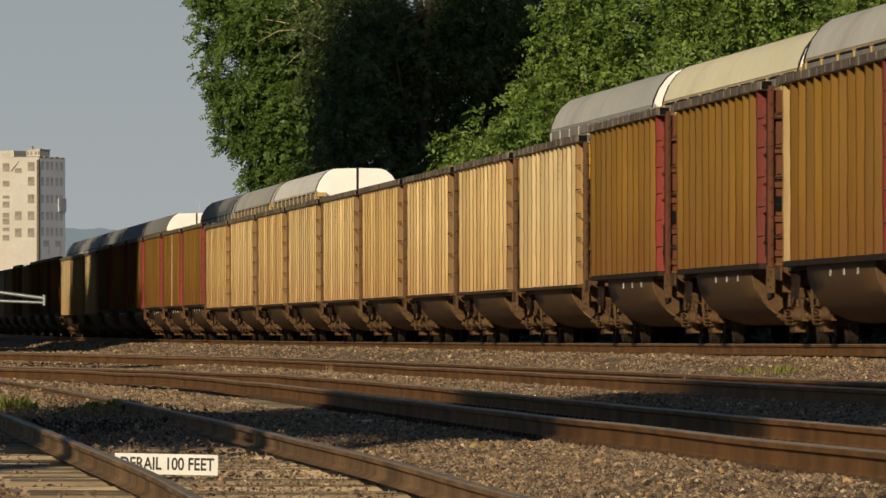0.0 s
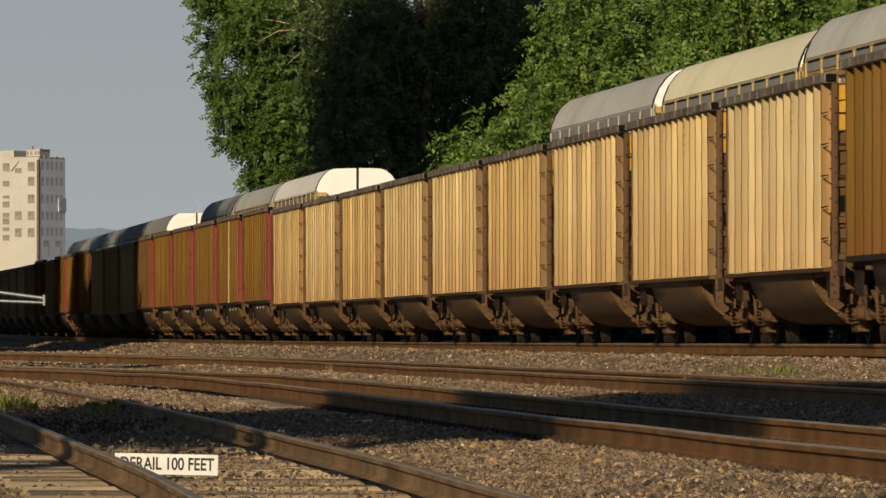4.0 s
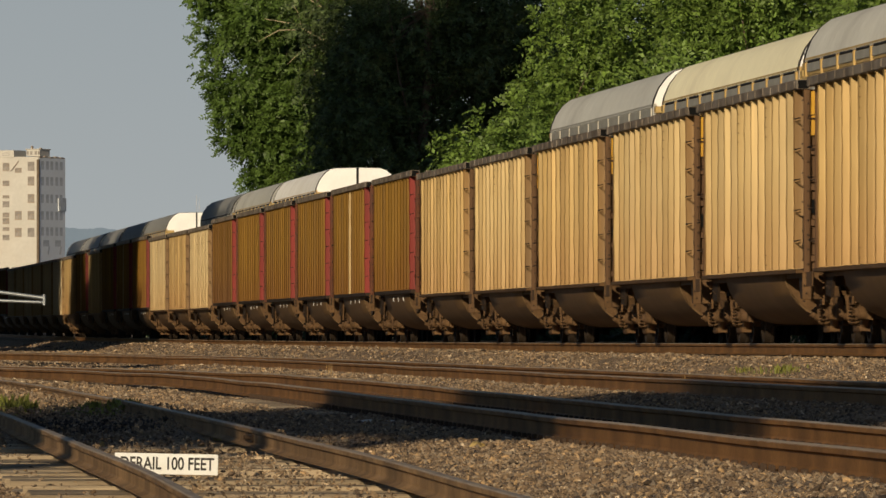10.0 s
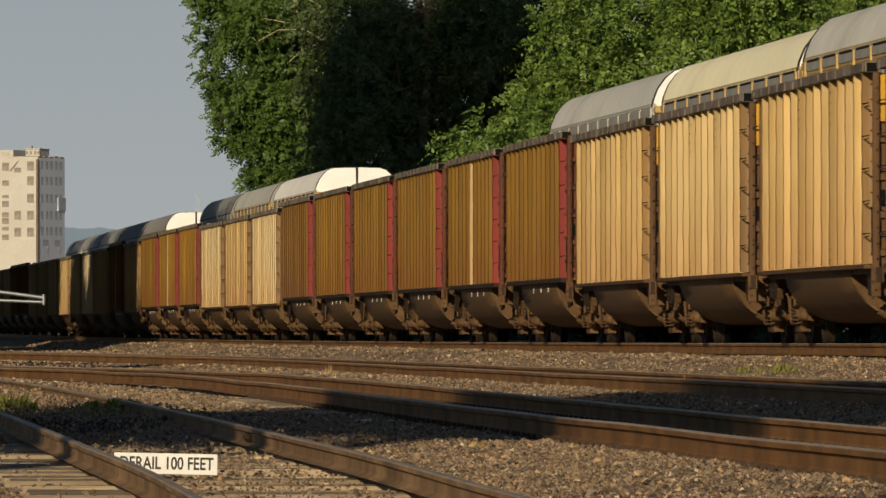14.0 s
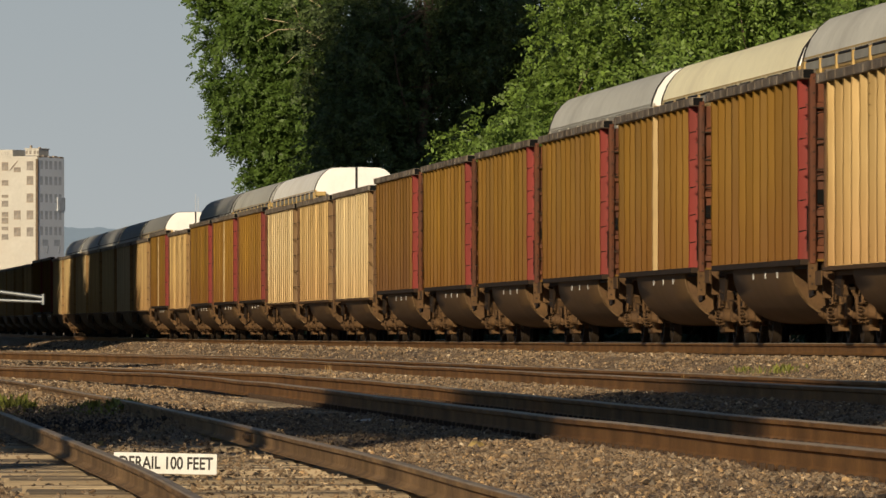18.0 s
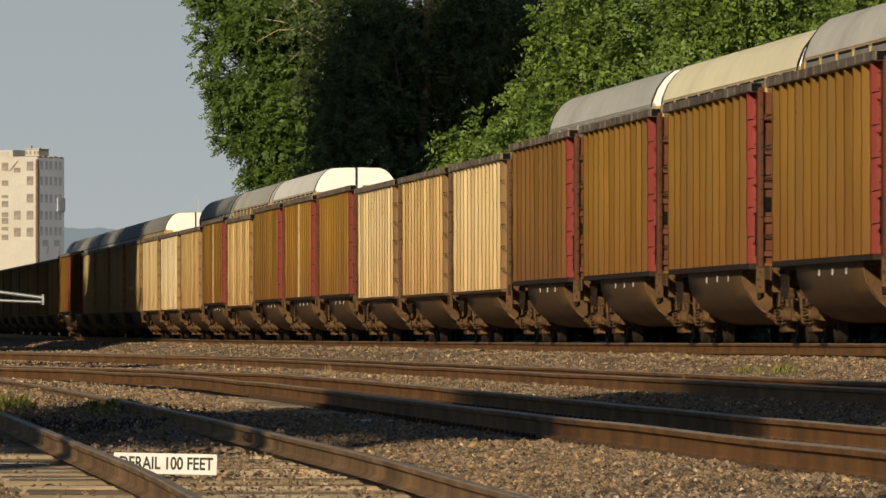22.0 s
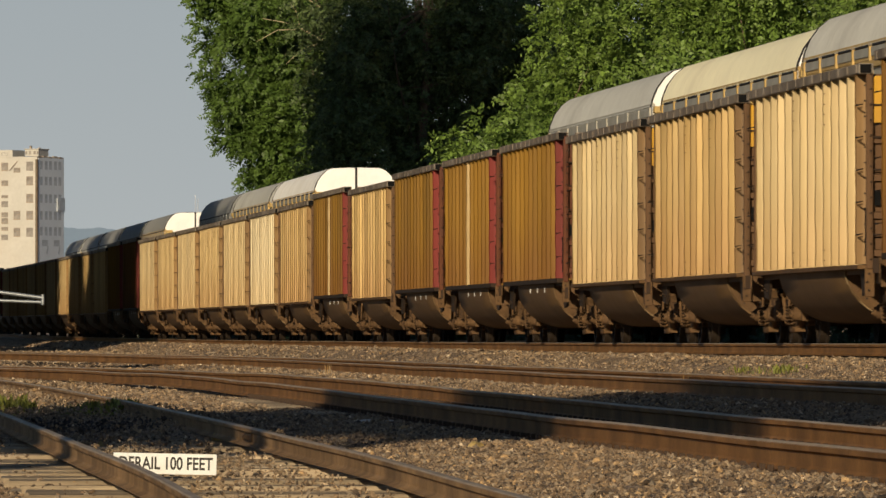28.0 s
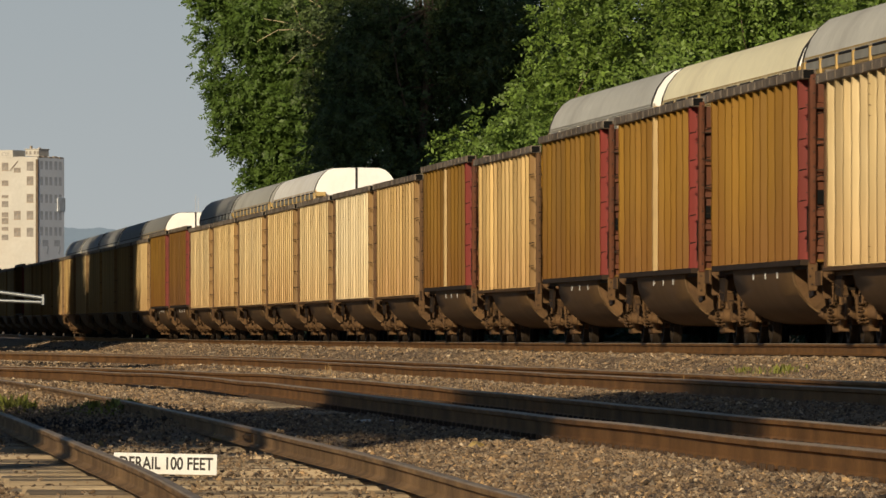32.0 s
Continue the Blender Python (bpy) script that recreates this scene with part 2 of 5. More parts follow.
HAZE_LOW, HAZE_HIGH = (0.345, 0.37, 0.375), (0.29, 0.325, 0.342)
def gravel_mat():
    """Fine broken stone: cells of their own tone, with relief."""
    m = bpy.data.materials.new("brown_ballast")
    m.use_nodes = True
    n, ln = m.node_tree.nodes, m.node_tree.links.new
    b = n["Principled BSDF"]
    b.inputs["Roughness"].default_value = 0.95
    tc = n.new("ShaderNodeTexCoord")
    cells, wide = n.new("ShaderNodeTexVoronoi"), n.new("ShaderNodeTexNoise")
    cells.inputs["Scale"].default_value = 34
    wide.inputs["Scale"].default_value, wide.inputs["Detail"].default_value = 1.1, 6
    ln(tc.outputs["Object"], cells.inputs["Vector"])
    ln(tc.outputs["Object"], wide.inputs["Vector"])
    sep = n.new("ShaderNodeSeparateColor")
    ln(cells.outputs["Color"], sep.inputs[0])
    ramp = n.new("ShaderNodeValToRGB")
    ramp.color_ramp.elements[0].color = (0.095, 0.065, 0.043, 1)
    ramp.color_ramp.elements[1].color = (0.540, 0.405, 0.270, 1)
    for at_, c in ((0.35, (0.216, 0.142, 0.084, 1)), (0.75, (0.338, 0.223, 0.124, 1))):
        ramp.color_ramp.elements.new(at_).color = c
    ln(sep.outputs[0], ramp.inputs[0])
    r = n.new("ShaderNodeMapRange")
    r.inputs["From Min"].default_value, r.inputs["From Max"].default_value = 0.3, 0.7
    r.inputs["To Min"].default_value, r.inputs["To Max"].default_value = 0.75, 1.25
    ln(wide.outputs["Fac"], r.inputs["Value"])
    sc = n.new("ShaderNodeVectorMath")
    sc.operation = "SCALE"
    ln(ramp.outputs[0], sc.inputs[0])
    ln(r.outputs[0], sc.inputs["Scale"])
    ln(sc.outputs[0], b.inputs["Base Color"])
    inv = n.new("ShaderNodeMath")
    inv.operation = "SUBTRACT"
    inv.inputs[0].default_value = 1.0
    ln(cells.outputs["Distance"], inv.inputs[1])
    bp = n.new("ShaderNodeBump")
    bp.inputs["Strength"].default_value, bp.inputs["Distance"].default_value = 1.0, 0.03
    ln(inv.outputs[0], bp.inputs["Height"])
    ln(bp.outputs[0], b.inputs["Normal"])
    return m


def stone_mat():
    """Broken stone: every stone its own tone, from dark brown over grey and tan to nearly white."""
    m = bpy.data.materials.new("ballast_stone")
    m.use_nodes = True
    n, ln = m.node_tree.nodes, m.node_tree.links.new
    b = n["Principled BSDF"]
    b.inputs["Roughness"].default_value = 0.9
    g, ramp = n.new("ShaderNodeNewGeometry"), n.new("ShaderNodeValToRGB")
    e = ramp.color_ramp.elements
    e[0].color, e[1].color = (0.055, 0.040, 0.028, 1), (0.58, 0.47, 0.33, 1)
    for at_, c in ((0.25, (0.148, 0.099, 0.060)), (0.5, (0.232, 0.158, 0.090)), (0.68, (0.215, 0.172, 0.125)), (0.88, (0.30, 0.212, 0.128)), (0.96, (0.42, 0.27, 0.13))):
        e.new(at_).color = (*c, 1)
    ln(g.outputs["Random Per Island"], ramp.inputs[0])
    tc, no, r = n.new("ShaderNodeTexCoord"), n.new("ShaderNodeTexNoise"), n.new("ShaderNodeMapRange")
    no.inputs["Scale"].default_value, no.inputs["Detail"].default_value = 70, 4
    ln(tc.outputs["Object"], no.inputs["Vector"])
    ln(no.outputs["Fac"], r.inputs["Value"])
    r.inputs["From Min"].default_value, r.inputs["From Max"].default_value = 0.3, 0.7
    r.inputs["To Min"].default_value, r.inputs["To Max"].default_value = 0.82, 1.48
    sc = n.new("ShaderNodeVectorMath")
    sc.operation = "SCALE"
    ln(ramp.outputs[0], sc.inputs[0])
    ln(r.outputs[0], sc.inputs["Scale"])
    ln(sc.outputs[0], b.inputs["Base Color"])
    bp = n.new("ShaderNodeBump")
    bp.inputs["Strength"].default_value, bp.inputs["Distance"].default_value = 0.4, 0.01
    ln(no.outputs["Fac"], bp.inputs["Height"])
    ln(bp.outputs[0], b.inputs["Normal"])
    return m


M["stone"] = stone_mat()
M["ballast"] = gravel_mat()
M["haze"] = haze_mat()
# distance haze put into the hills as a faint blue-grey emission
M["hill"] = mat("hills_haze_glow", (0.10, 0.12, 0.12), 1.0, 0.12, 0.02, 0.3, 0.0)
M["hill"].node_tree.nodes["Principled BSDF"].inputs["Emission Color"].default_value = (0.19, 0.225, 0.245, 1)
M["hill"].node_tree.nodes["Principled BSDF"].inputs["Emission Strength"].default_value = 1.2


# ---- mesh helpers ----
class Geo:
    """Collects vertices and faces of one mesh."""

    def __init__(self):
        self.v, self.f = [], []

    def add(self, verts, faces):
        k = len(self.v)
        self.v += [tuple(p) for p in verts]
        self.f += [tuple(i + k for i in q) for q in faces]
        return self

    def box(self, c, size, b=0.0, m=None):
        """A box with chamfered edges."""
        bm = bmesh.new()
        bmesh.ops.create_cube(bm, size=1)
        bmesh.ops.scale(bm, vec=size, verts=bm.verts)
        if b:
            bmesh.ops.bevel(bm, geom=list(bm.edges), offset=b, segments=1, affect="EDGES")
        if m is not None:
            bmesh.ops.transform(bm, matrix=m, verts=bm.verts)
        bmesh.ops.translate(bm, vec=c, verts=bm.verts)
        bm.verts.index_update()
        self.add([p.co[:] for p in bm.verts], [[p.index for p in q.verts] for q in bm.faces])
        bm.free()
        return self

    def tube(self, pts, radii, seg=8, caps=True):
        """A tube through points with a radius at each."""
        pts = [Vector(p) for p in pts]
        if isinstance(radii, (int, float)):
            radii = [radii] * len(pts)
        verts, faces = [], []
        for i, p in enumerate(pts):
            d = (pts[min(i + 1, len(pts) - 1)] - pts[max(i - 1, 0)]).normalized()
            a = d.orthogonal().normalized() if abs(d.z) < 0.9 else d.cross(Vector((0, 1, 0))).normalized()
            c = d.cross(a)
            for k in range(seg):
                w = 2 * math.pi * k / seg
                verts.append(p + (a * math.cos(w) + c * math.sin(w)) * radii[i])
        for i in range(len(pts) - 1):
            for k in range(seg):
                a, b = i * seg + k, i * seg + (k + 1) % seg
                faces.append((a, b, b + seg, a + seg))
        if caps:
            faces.append(tuple(range(seg))[::-1])
            faces.append(tuple((len(pts) - 1) * seg + k for k in range(seg)))
        return self.add(verts, faces)

    def sweep(self, outline, stations, closed=True, caps=True):
        """An outline of (u, w) carried through stations, functions (u, w) -> point."""
        k = len(outline)
        verts = [st(u, w) for st in stations for u, w in outline]
        faces = []
        for i in range(len(stations) - 1):
            for j in range(k if closed else k - 1):
                a, b = i * k + j, i * k + (j + 1) % k
                faces.append((a, b, b + k, a + k))
        if caps and closed:
            faces.append(tuple(range(k))[::-1])
            faces.append(tuple((len(stations) - 1) * k + j for j in range(k)))
        return self.add(verts, faces)

    def mesh(self, name, smooth=35):
        me = bpy.data.meshes.new(name)
        me.from_pydata(self.v, [], self.f)
        bm = bmesh.new()
        bm.from_mesh(me)
        if len(bm.faces) < 4000:
            bmesh.ops.recalc_face_normals(bm, faces=bm.faces)
        bm.to_mesh(me)
        bm.free()
        if smooth:
            me.polygons.foreach_set("use_smooth", [True] * len(me.polygons))
            me.set_sharp_from_angle(angle=radians(smooth))
        me.update()
        return me


def part(name, geo, material, parent=None, label="", m=None, smooth=35):
    """One mesh object under a thing or a part; the material sits on the object, so that meshes can be shared."""
    me = geo.mesh(name, smooth) if isinstance(geo, Geo) else geo
    if not me.materials:
        me.materials.append(None)
    ob = new(name, me)
    ob.material_slots[0].link = "OBJECT"
    ob.material_slots[0].material = M[material] if isinstance(material, str) else material
    if parent is not None:
        ob.parent = parent
    if m is not None:
        ob.matrix_basis = m
    if label:
        tagged(ob, label)
    return ob


def raw_mesh(name, verts, faces, smooth=False):
    """A large mesh from numpy arrays of vertices and equal-sized faces."""
    me = bpy.data.meshes.new(name)
    verts, faces = np.asarray(verts, dtype=np.float32), np.asarray(faces, dtype=np.int32)
    k = faces.shape[1]
    me.vertices.add(len(verts))
    me.vertices.foreach_set("co", verts.ravel())
    me.loops.add(faces.size)
    me.loops.foreach_set("vertex_index", faces.ravel())
    me.polygons.add(len(faces))
    me.polygons.foreach_set("loop_start", np.arange(0, faces.size, k, dtype=np.int32))
    me.polygons.foreach_set("use_smooth", np.full(len(faces), smooth))
    me.update(calc_edges=True)
    me.validate()
    return me


# ---- ground: one sheet with raised ballast beds, to the horizon ----
def train_rail_z(s):
    u = (min(max(s, 100), 620) - 250) / 100
    return CAM_Z - 0.195 - 0.0255 * u + 0.0225 * u * u


def train_o(s):
    u = (min(max(s, 60), 700) - 250) / 100
    return 16.36 - 0.0223 * u * u + 0.002 * u ** 3


def spline(pts):
    """A smooth curve o(s) through a few points of the plan."""
    xs, ys = [p[0] for p in pts], [p[1] for p in pts]
    d = [(ys[min(i + 1, len(xs) - 1)] - ys[max(i - 1, 0)]) / (xs[min(i + 1, len(xs) - 1)] - xs[max(i - 1, 0)]) for i in range(len(xs))]

    def value(x):
        if x <= xs[0]:
            return ys[0] + d[0] * (x - xs[0])
        if x >= xs[-1]:
            return ys[-1] + d[-1] * (x - xs[-1])
        i = max(k for k in range(len(xs) - 1) if xs[k] <= x)
        h = xs[i + 1] - xs[i]
        t = (x - xs[i]) / h
        return ((2 * t ** 3 - 3 * t * t + 1) * ys[i] + (t ** 3 - 2 * t * t + t) * h * d[i]
                + (3 * t * t - 2 * t ** 3) * ys[i + 1] + (t ** 3 - t * t) * h * d[i + 1])
    return value


spur_rail_z = spline([(20, 0.02), (42, 0.09), (60, 0.15), (75, 0.19), (100, 0.22), (130, 0.23), (200, 0.23), (300, 0.23)])
spur_o = spline([(20, 2.74), (42, 2.79), (53, 2.86), (66, 2.84), (100, 2.82), (130, 2.7), (160, 2.3), (200, 1.2), (260, -1.5)])
yard_o = spline([(20, 6.82), (60, 6.82), (120, 6.85), (140, 6.72), (165, 5.6), (190, 4.1), (230, 1.4), (280, -2.5)])
middle_o = spline([(20, 10.8), (100, 10.8), (180, 10.75), (205, 10.25), (255, 7.2), (300, 3.4), (340, -0.5)])


def ground_z(s, o):
    """Height of the ballast top over the plan."""
    def ramp(x, a, b):
        t = min(max((x - a) / (b - a), 0), 1)
        return t * t * (3 - 2 * t)
    z = 0.055
    z += 0.145 * ramp(o, 8.2, 9.4)
    z += 0.29 * ramp(o, 12.6, 14.2)
    z -= 0.25 * ramp(o, 23, 25)
    z += 1.3 * ramp(o, 24.5, 34)
    low = 1 - ramp(o, 3.6, 5.6)
    z += low * (spur_rail_z(s) - 0.125 - 0.085 * (1 - ramp(s, 66, 82)) * ramp(abs(o - 2.3), 3.2, 1.6) - z)
    z += 0.035 * noise.noise(Vector((s * 0.35, o * 0.8, 0))) + 0.015 * noise.noise(Vector((s * 1.3, o * 2.7, 3)))
    return z


def build_ground():
    ss = np.concatenate([[-3500, -600, -150, -40, 0, 20, 30], np.arange(34, 130, 0.5), np.arange(130, 320, 4), [330, 340, 360, 380, 400, 420, 440, 480, 520, 640, 900, 1500, 2600, 4600]])
    oo = np.concatenate([[-3500, -700, -150, -40, -15, -8, -4], np.arange(-2, 18.01, 0.25), [19, 20, 21, 22, 23, 24, 25, 27, 30, 34, 45, 80, 200, 800, 3500]])
    verts = [at(s, o, ground_z(s, o) if -100 < s < 900 and -60 < o < 70 else (0.0 if o < 10 else 1.4))[:] for s in ss for o in oo]
    k = len(oo)
    i, j = np.meshgrid(np.arange(len(ss) - 1), np.arange(k - 1), indexing="ij")
    a = (i * k + j).ravel()
    me = raw_mesh("ground", verts, np.stack([a, a + 1, a + k + 1, a + k], 1), True)
    me.materials.append(M["ballast"])
    tagged(new("ground", me), "brown gravel and cinder ground of a rail yard", "ground", kind="structure")


build_ground()


# ---- tracks ----
RAIL = [(-0.070, -0.170), (0.070, -0.170), (0.070, -0.160), (0.022, -0.146), (0.009, -0.130), (0.009, -0.052),
        (0.036, -0.040), (0.037, -0.010), (0.028, 0.0), (-0.028, 0.0), (-0.037, -0.010), (-0.036, -0.040),
        (-0.009, -0.052), (-0.009, -0.130), (-0.022, -0.146), (-0.070, -0.160)]
HEAD = [(-0.0375, -0.012), (-0.029, 0.002), (0.029, 0.002), (0.0375, -0.012)]


def line_station(s, path, side, height, wobble, size=1.0):
    """Where the rail's outline stands at s: the offset is across the path."""
    d = (path(s + 0.5) - path(s - 0.5))
    k = 1 / math.hypot(1, d)
    o, z = path(s), height(s)
    if wobble:
        z += wobble * noise.noise(Vector((s * 0.11, side * 5, 1)))
        o += wobble * 0.8 * noise.noise(Vector((s * 0.07, 9, side * 3)))

    def place(u, w):
        a = side * 0.7525 + u * size
        return at(s - a * d * k, o + a * k, z + w * size)
    return place


def build_track(path, height, s0, s1, tie_end, label, wobble=0.012, size=1.0, tie_drop=0.0, plates=True, bars=()):
    track = tagged(new("railway_track"), label, "railway track", kind="structure")
    for side in (-1, 1):
        st = [line_station(s, path, side, height, wobble, size) for s in np.concatenate([np.arange(s0, min(s1, 150), 1.0), np.arange(max(s0, 150), s1, 4.0)])]
        rail = part("rail", Geo().sweep(RAIL, st), "rail" if plates else "rail_old", track, m=Matrix())
        part("running_surface", Geo().sweep(HEAD, st, closed=False), "rail_head", rail, "worn paler rail head")
        for s in bars:
            if (int(s * 7) % 2) * 2 - 1 == side:
                g = Geo()
                stb = [line_station(q, path, side, height, wobble, size) for q in (s - 0.45, s, s + 0.45)]
                for w in (-1, 1):
                    g.sweep([(w * 0.010, -0.128), (w * 0.032, -0.132), (w * 0.028, -0.056), (w * 0.010, -0.053)], stb)
                    for q in (-0.33, -0.11, 0.11, 0.33):
                        p = line_station(s + q, path, side, height, wobble, size)
                        g.tube([p(w * 0.02, -0.092), p(w * 0.055, -0.092)], 0.016, 6)
                part("joint_bar", g, "plate", track, "rusty bolted joint bar")
    # ties: each with its own wear, plates and spikes under each rail
    shapes = []
    for i in range(4):
        g = Geo().box((0, 0, -0.09), (2.6, 0.22, 0.18), 0.012)
        rnd = random.Random(40 + i)
        g.v = [(x + rnd.uniform(-.02, .02), y + rnd.uniform(-.012, .012), z + rnd.uniform(-.010, .010)) for x, y, z in g.v]
        shapes.append(g.mesh("tie", 0))
    plate = Geo()
    for x in (-0.7525, 0.7525):
        plate.box((x, 0, 0.004), (0.30, 0.19, 0.014), 0.003)
        for dx in (-0.105, 0.105):
            for dy in (-0.06, 0.06):
                plate.box((x + dx, dy * (1 if dx > 0 else -1), 0.03), (0.026, 0.026, 0.04), 0.004)
    plate_mesh = plate.mesh("tie_plate")
    rnd = random.Random(int(s0 * 3 + path(60) * 10))
    s, n = s0, 0
    while s < tie_end:
        d = math.degrees(math.atan(path(s + 0.5) - path(s - 0.5)))
        z = height(s) - 0.170 * size - 0.016
        m = heading(s, path(s) + rnd.uniform(-.05, .05), z - 0.004 - tie_drop * rnd.random(), -d + rnd.uniform(-0.8, 0.8) * (1 if plates else 3.5))
        part("tie", shapes[n % 4], "tie", track, m=m)
        if plates:
            part("tie_plate", plate_mesh, "plate", track, m=heading(s, path(s), z, -d))
        s += rnd.uniform(0.46, 0.66)
        n += 1
    return track


build_track(spur_o, spur_rail_z, 24, 230, 125, "old rusty spur track on weathered wooden ties", 0.006, size=0.76, tie_drop=0.06, plates=False, bars=(70.5, 88.1))
yard_z = spline([(20, 0.225), (75, 0.225), (82, 0.233), (93, 0.246), (102, 0.255), (112, 0.27), (140, 0.274), (160, 0.268), (180, 0.245), (200, 0.225), (260, 0.225)])
build_track(yard_o, yard_z, 24, 260, 118, "rusty yard track half buried in brown ballast", 0.014)
build_track(middle_o, lambda s: 0.36, 60, 330, 60, "rusty running track beside the train", 0.012)
build_track(train_o, train_rail_z, -30, 900, -30, "track under the coal train on a low ballast bank", 0.0)
build_track(lambda s: 20.4 + 0.25 * min(max((s - 250) / 220, 0), 1), lambda s: 0.66, 120, 900, 120, "siding behind the coal train", 0.0)


# ---- loose stones of the ballast ----
def stone_shapes(rnd, count):
    # broken stones: uneven eight-sided chips
    base = np.array([(1, 0, 0), (-1, 0, 0), (0, 1, 0), (0, -1, 0), (0, 0, 1), (0, 0, -1)], dtype=float)
    faces = np.array([(0, 2, 4), (2, 1, 4), (1, 3, 4), (3, 0, 4), (2, 0, 5), (1, 2, 5), (3, 1, 5), (0, 3, 5)])
    out = []
    for _ in range(count):
        v = (base * rnd.uniform(0.75, 1.25, (len(base), 1)) + rnd.normal(0, 0.2, base.shape)) * np.array([1, rnd.uniform(0.6, 0.95), rnd.uniform(0.45, 0.8)])
        out.append(v)
    return out, faces


def scatter(name, places, sizes, material, label, seed):
    rnd = np.random.default_rng(seed)
    shapes, faces = stone_shapes(rnd, 24)
    shapes = np.array(shapes)
    n = len(places)
    v = shapes[rnd.integers(0, 24, n)]
    a = rnd.uniform(0, 2 * np.pi, n)
    t = rnd.normal(0, 0.35, n)
    ca, sa_, ct, st = np.cos(a), np.sin(a), np.cos(t), np.sin(t)
    x, y, z = v[..., 0], v[..., 1], v[..., 2]
    x, z = x * ct[:, None] + z * st[:, None], -x * st[:, None] + z * ct[:, None]
    x, y = x * ca[:, None] - y * sa_[:, None], x * sa_[:, None] + y * ca[:, None]
    v = np.stack([x, y, z], -1) * np.asarray(sizes)[:, None, None] + np.asarray(places)[:, None, :]
    f = faces[None] + (np.arange(n) * v.shape[1])[:, None, None]
    me = raw_mesh(name, v.reshape(-1, 3), f.reshape(-1, 3))
    me.materials.append(M[material])
    return tagged(new(name, me), label, "gravel", kind="stuff")


def ballast():
    rnd = np.random.default_rng(11)
    places, sizes, dark_p, dark_s = [], [], [], []
    for s0, s1, per in ((34, 50, 420), (50, 66, 360), (66, 90, 260), (90, 130, 165), (130, 190, 85), (190, 330, 22), (330, 480, 8)):
        s_mid = (s0 + s1) / 2
        o0, o1 = max(0.0255 * s0 - 0.3, 0.2), min(0.1152 * s1 + 0.4, 15.8)
        n = int((s1 - s0) * (o1 - o0) * per)
        ss, oo = rnd.uniform(s0, s1, n), rnd.uniform(o0, o1, n)
        for s, o, q in zip(ss, oo, rnd.random(n)):
            if not 0.0245 * s - 0.2 < o < 0.1165 * s + 0.2:
                continue
            r = 0.0075 + 0.014 * q ** 2.5 + (0.012 if q > 0.992 else 0)
            r *= 1 + max(s_mid - 55, 0) / 180
            z = ground_z(s, o) + r * 0.25
            on_spur = abs(o - spur_o(s)) < 1.25
            on_rail = min(abs(abs(o - p(s)) - 0.7525) for p in (spur_o, yard_o, middle_o)) < 0.16
            if on_rail or (on_spur and rnd.random() < (0.9 if o < spur_o(s) - 0.7 and s < 72 else 0.45)):
                continue
            if on_spur:
                z += rnd.random() ** 2 * 0.09
            cinder = noise.noise(Vector((s * 0.12, o * 0.5, 7))) + (0.12 if on_spur else 0) > 0.52
            (dark_p if cinder else places).append(at(s, o, z)[:])
            (dark_s if cinder else sizes).append(r)
    scatter("ballast_stones", places, sizes, "stone", "brown and tan broken ballast stones", 3)
    if dark_p:
        scatter("cinder_stones", dark_p, dark_s, "cinder", "dark cinders and coal bits between the ties", 4)


ballast()


# ---- coal train ----
L_CAR = 16.18


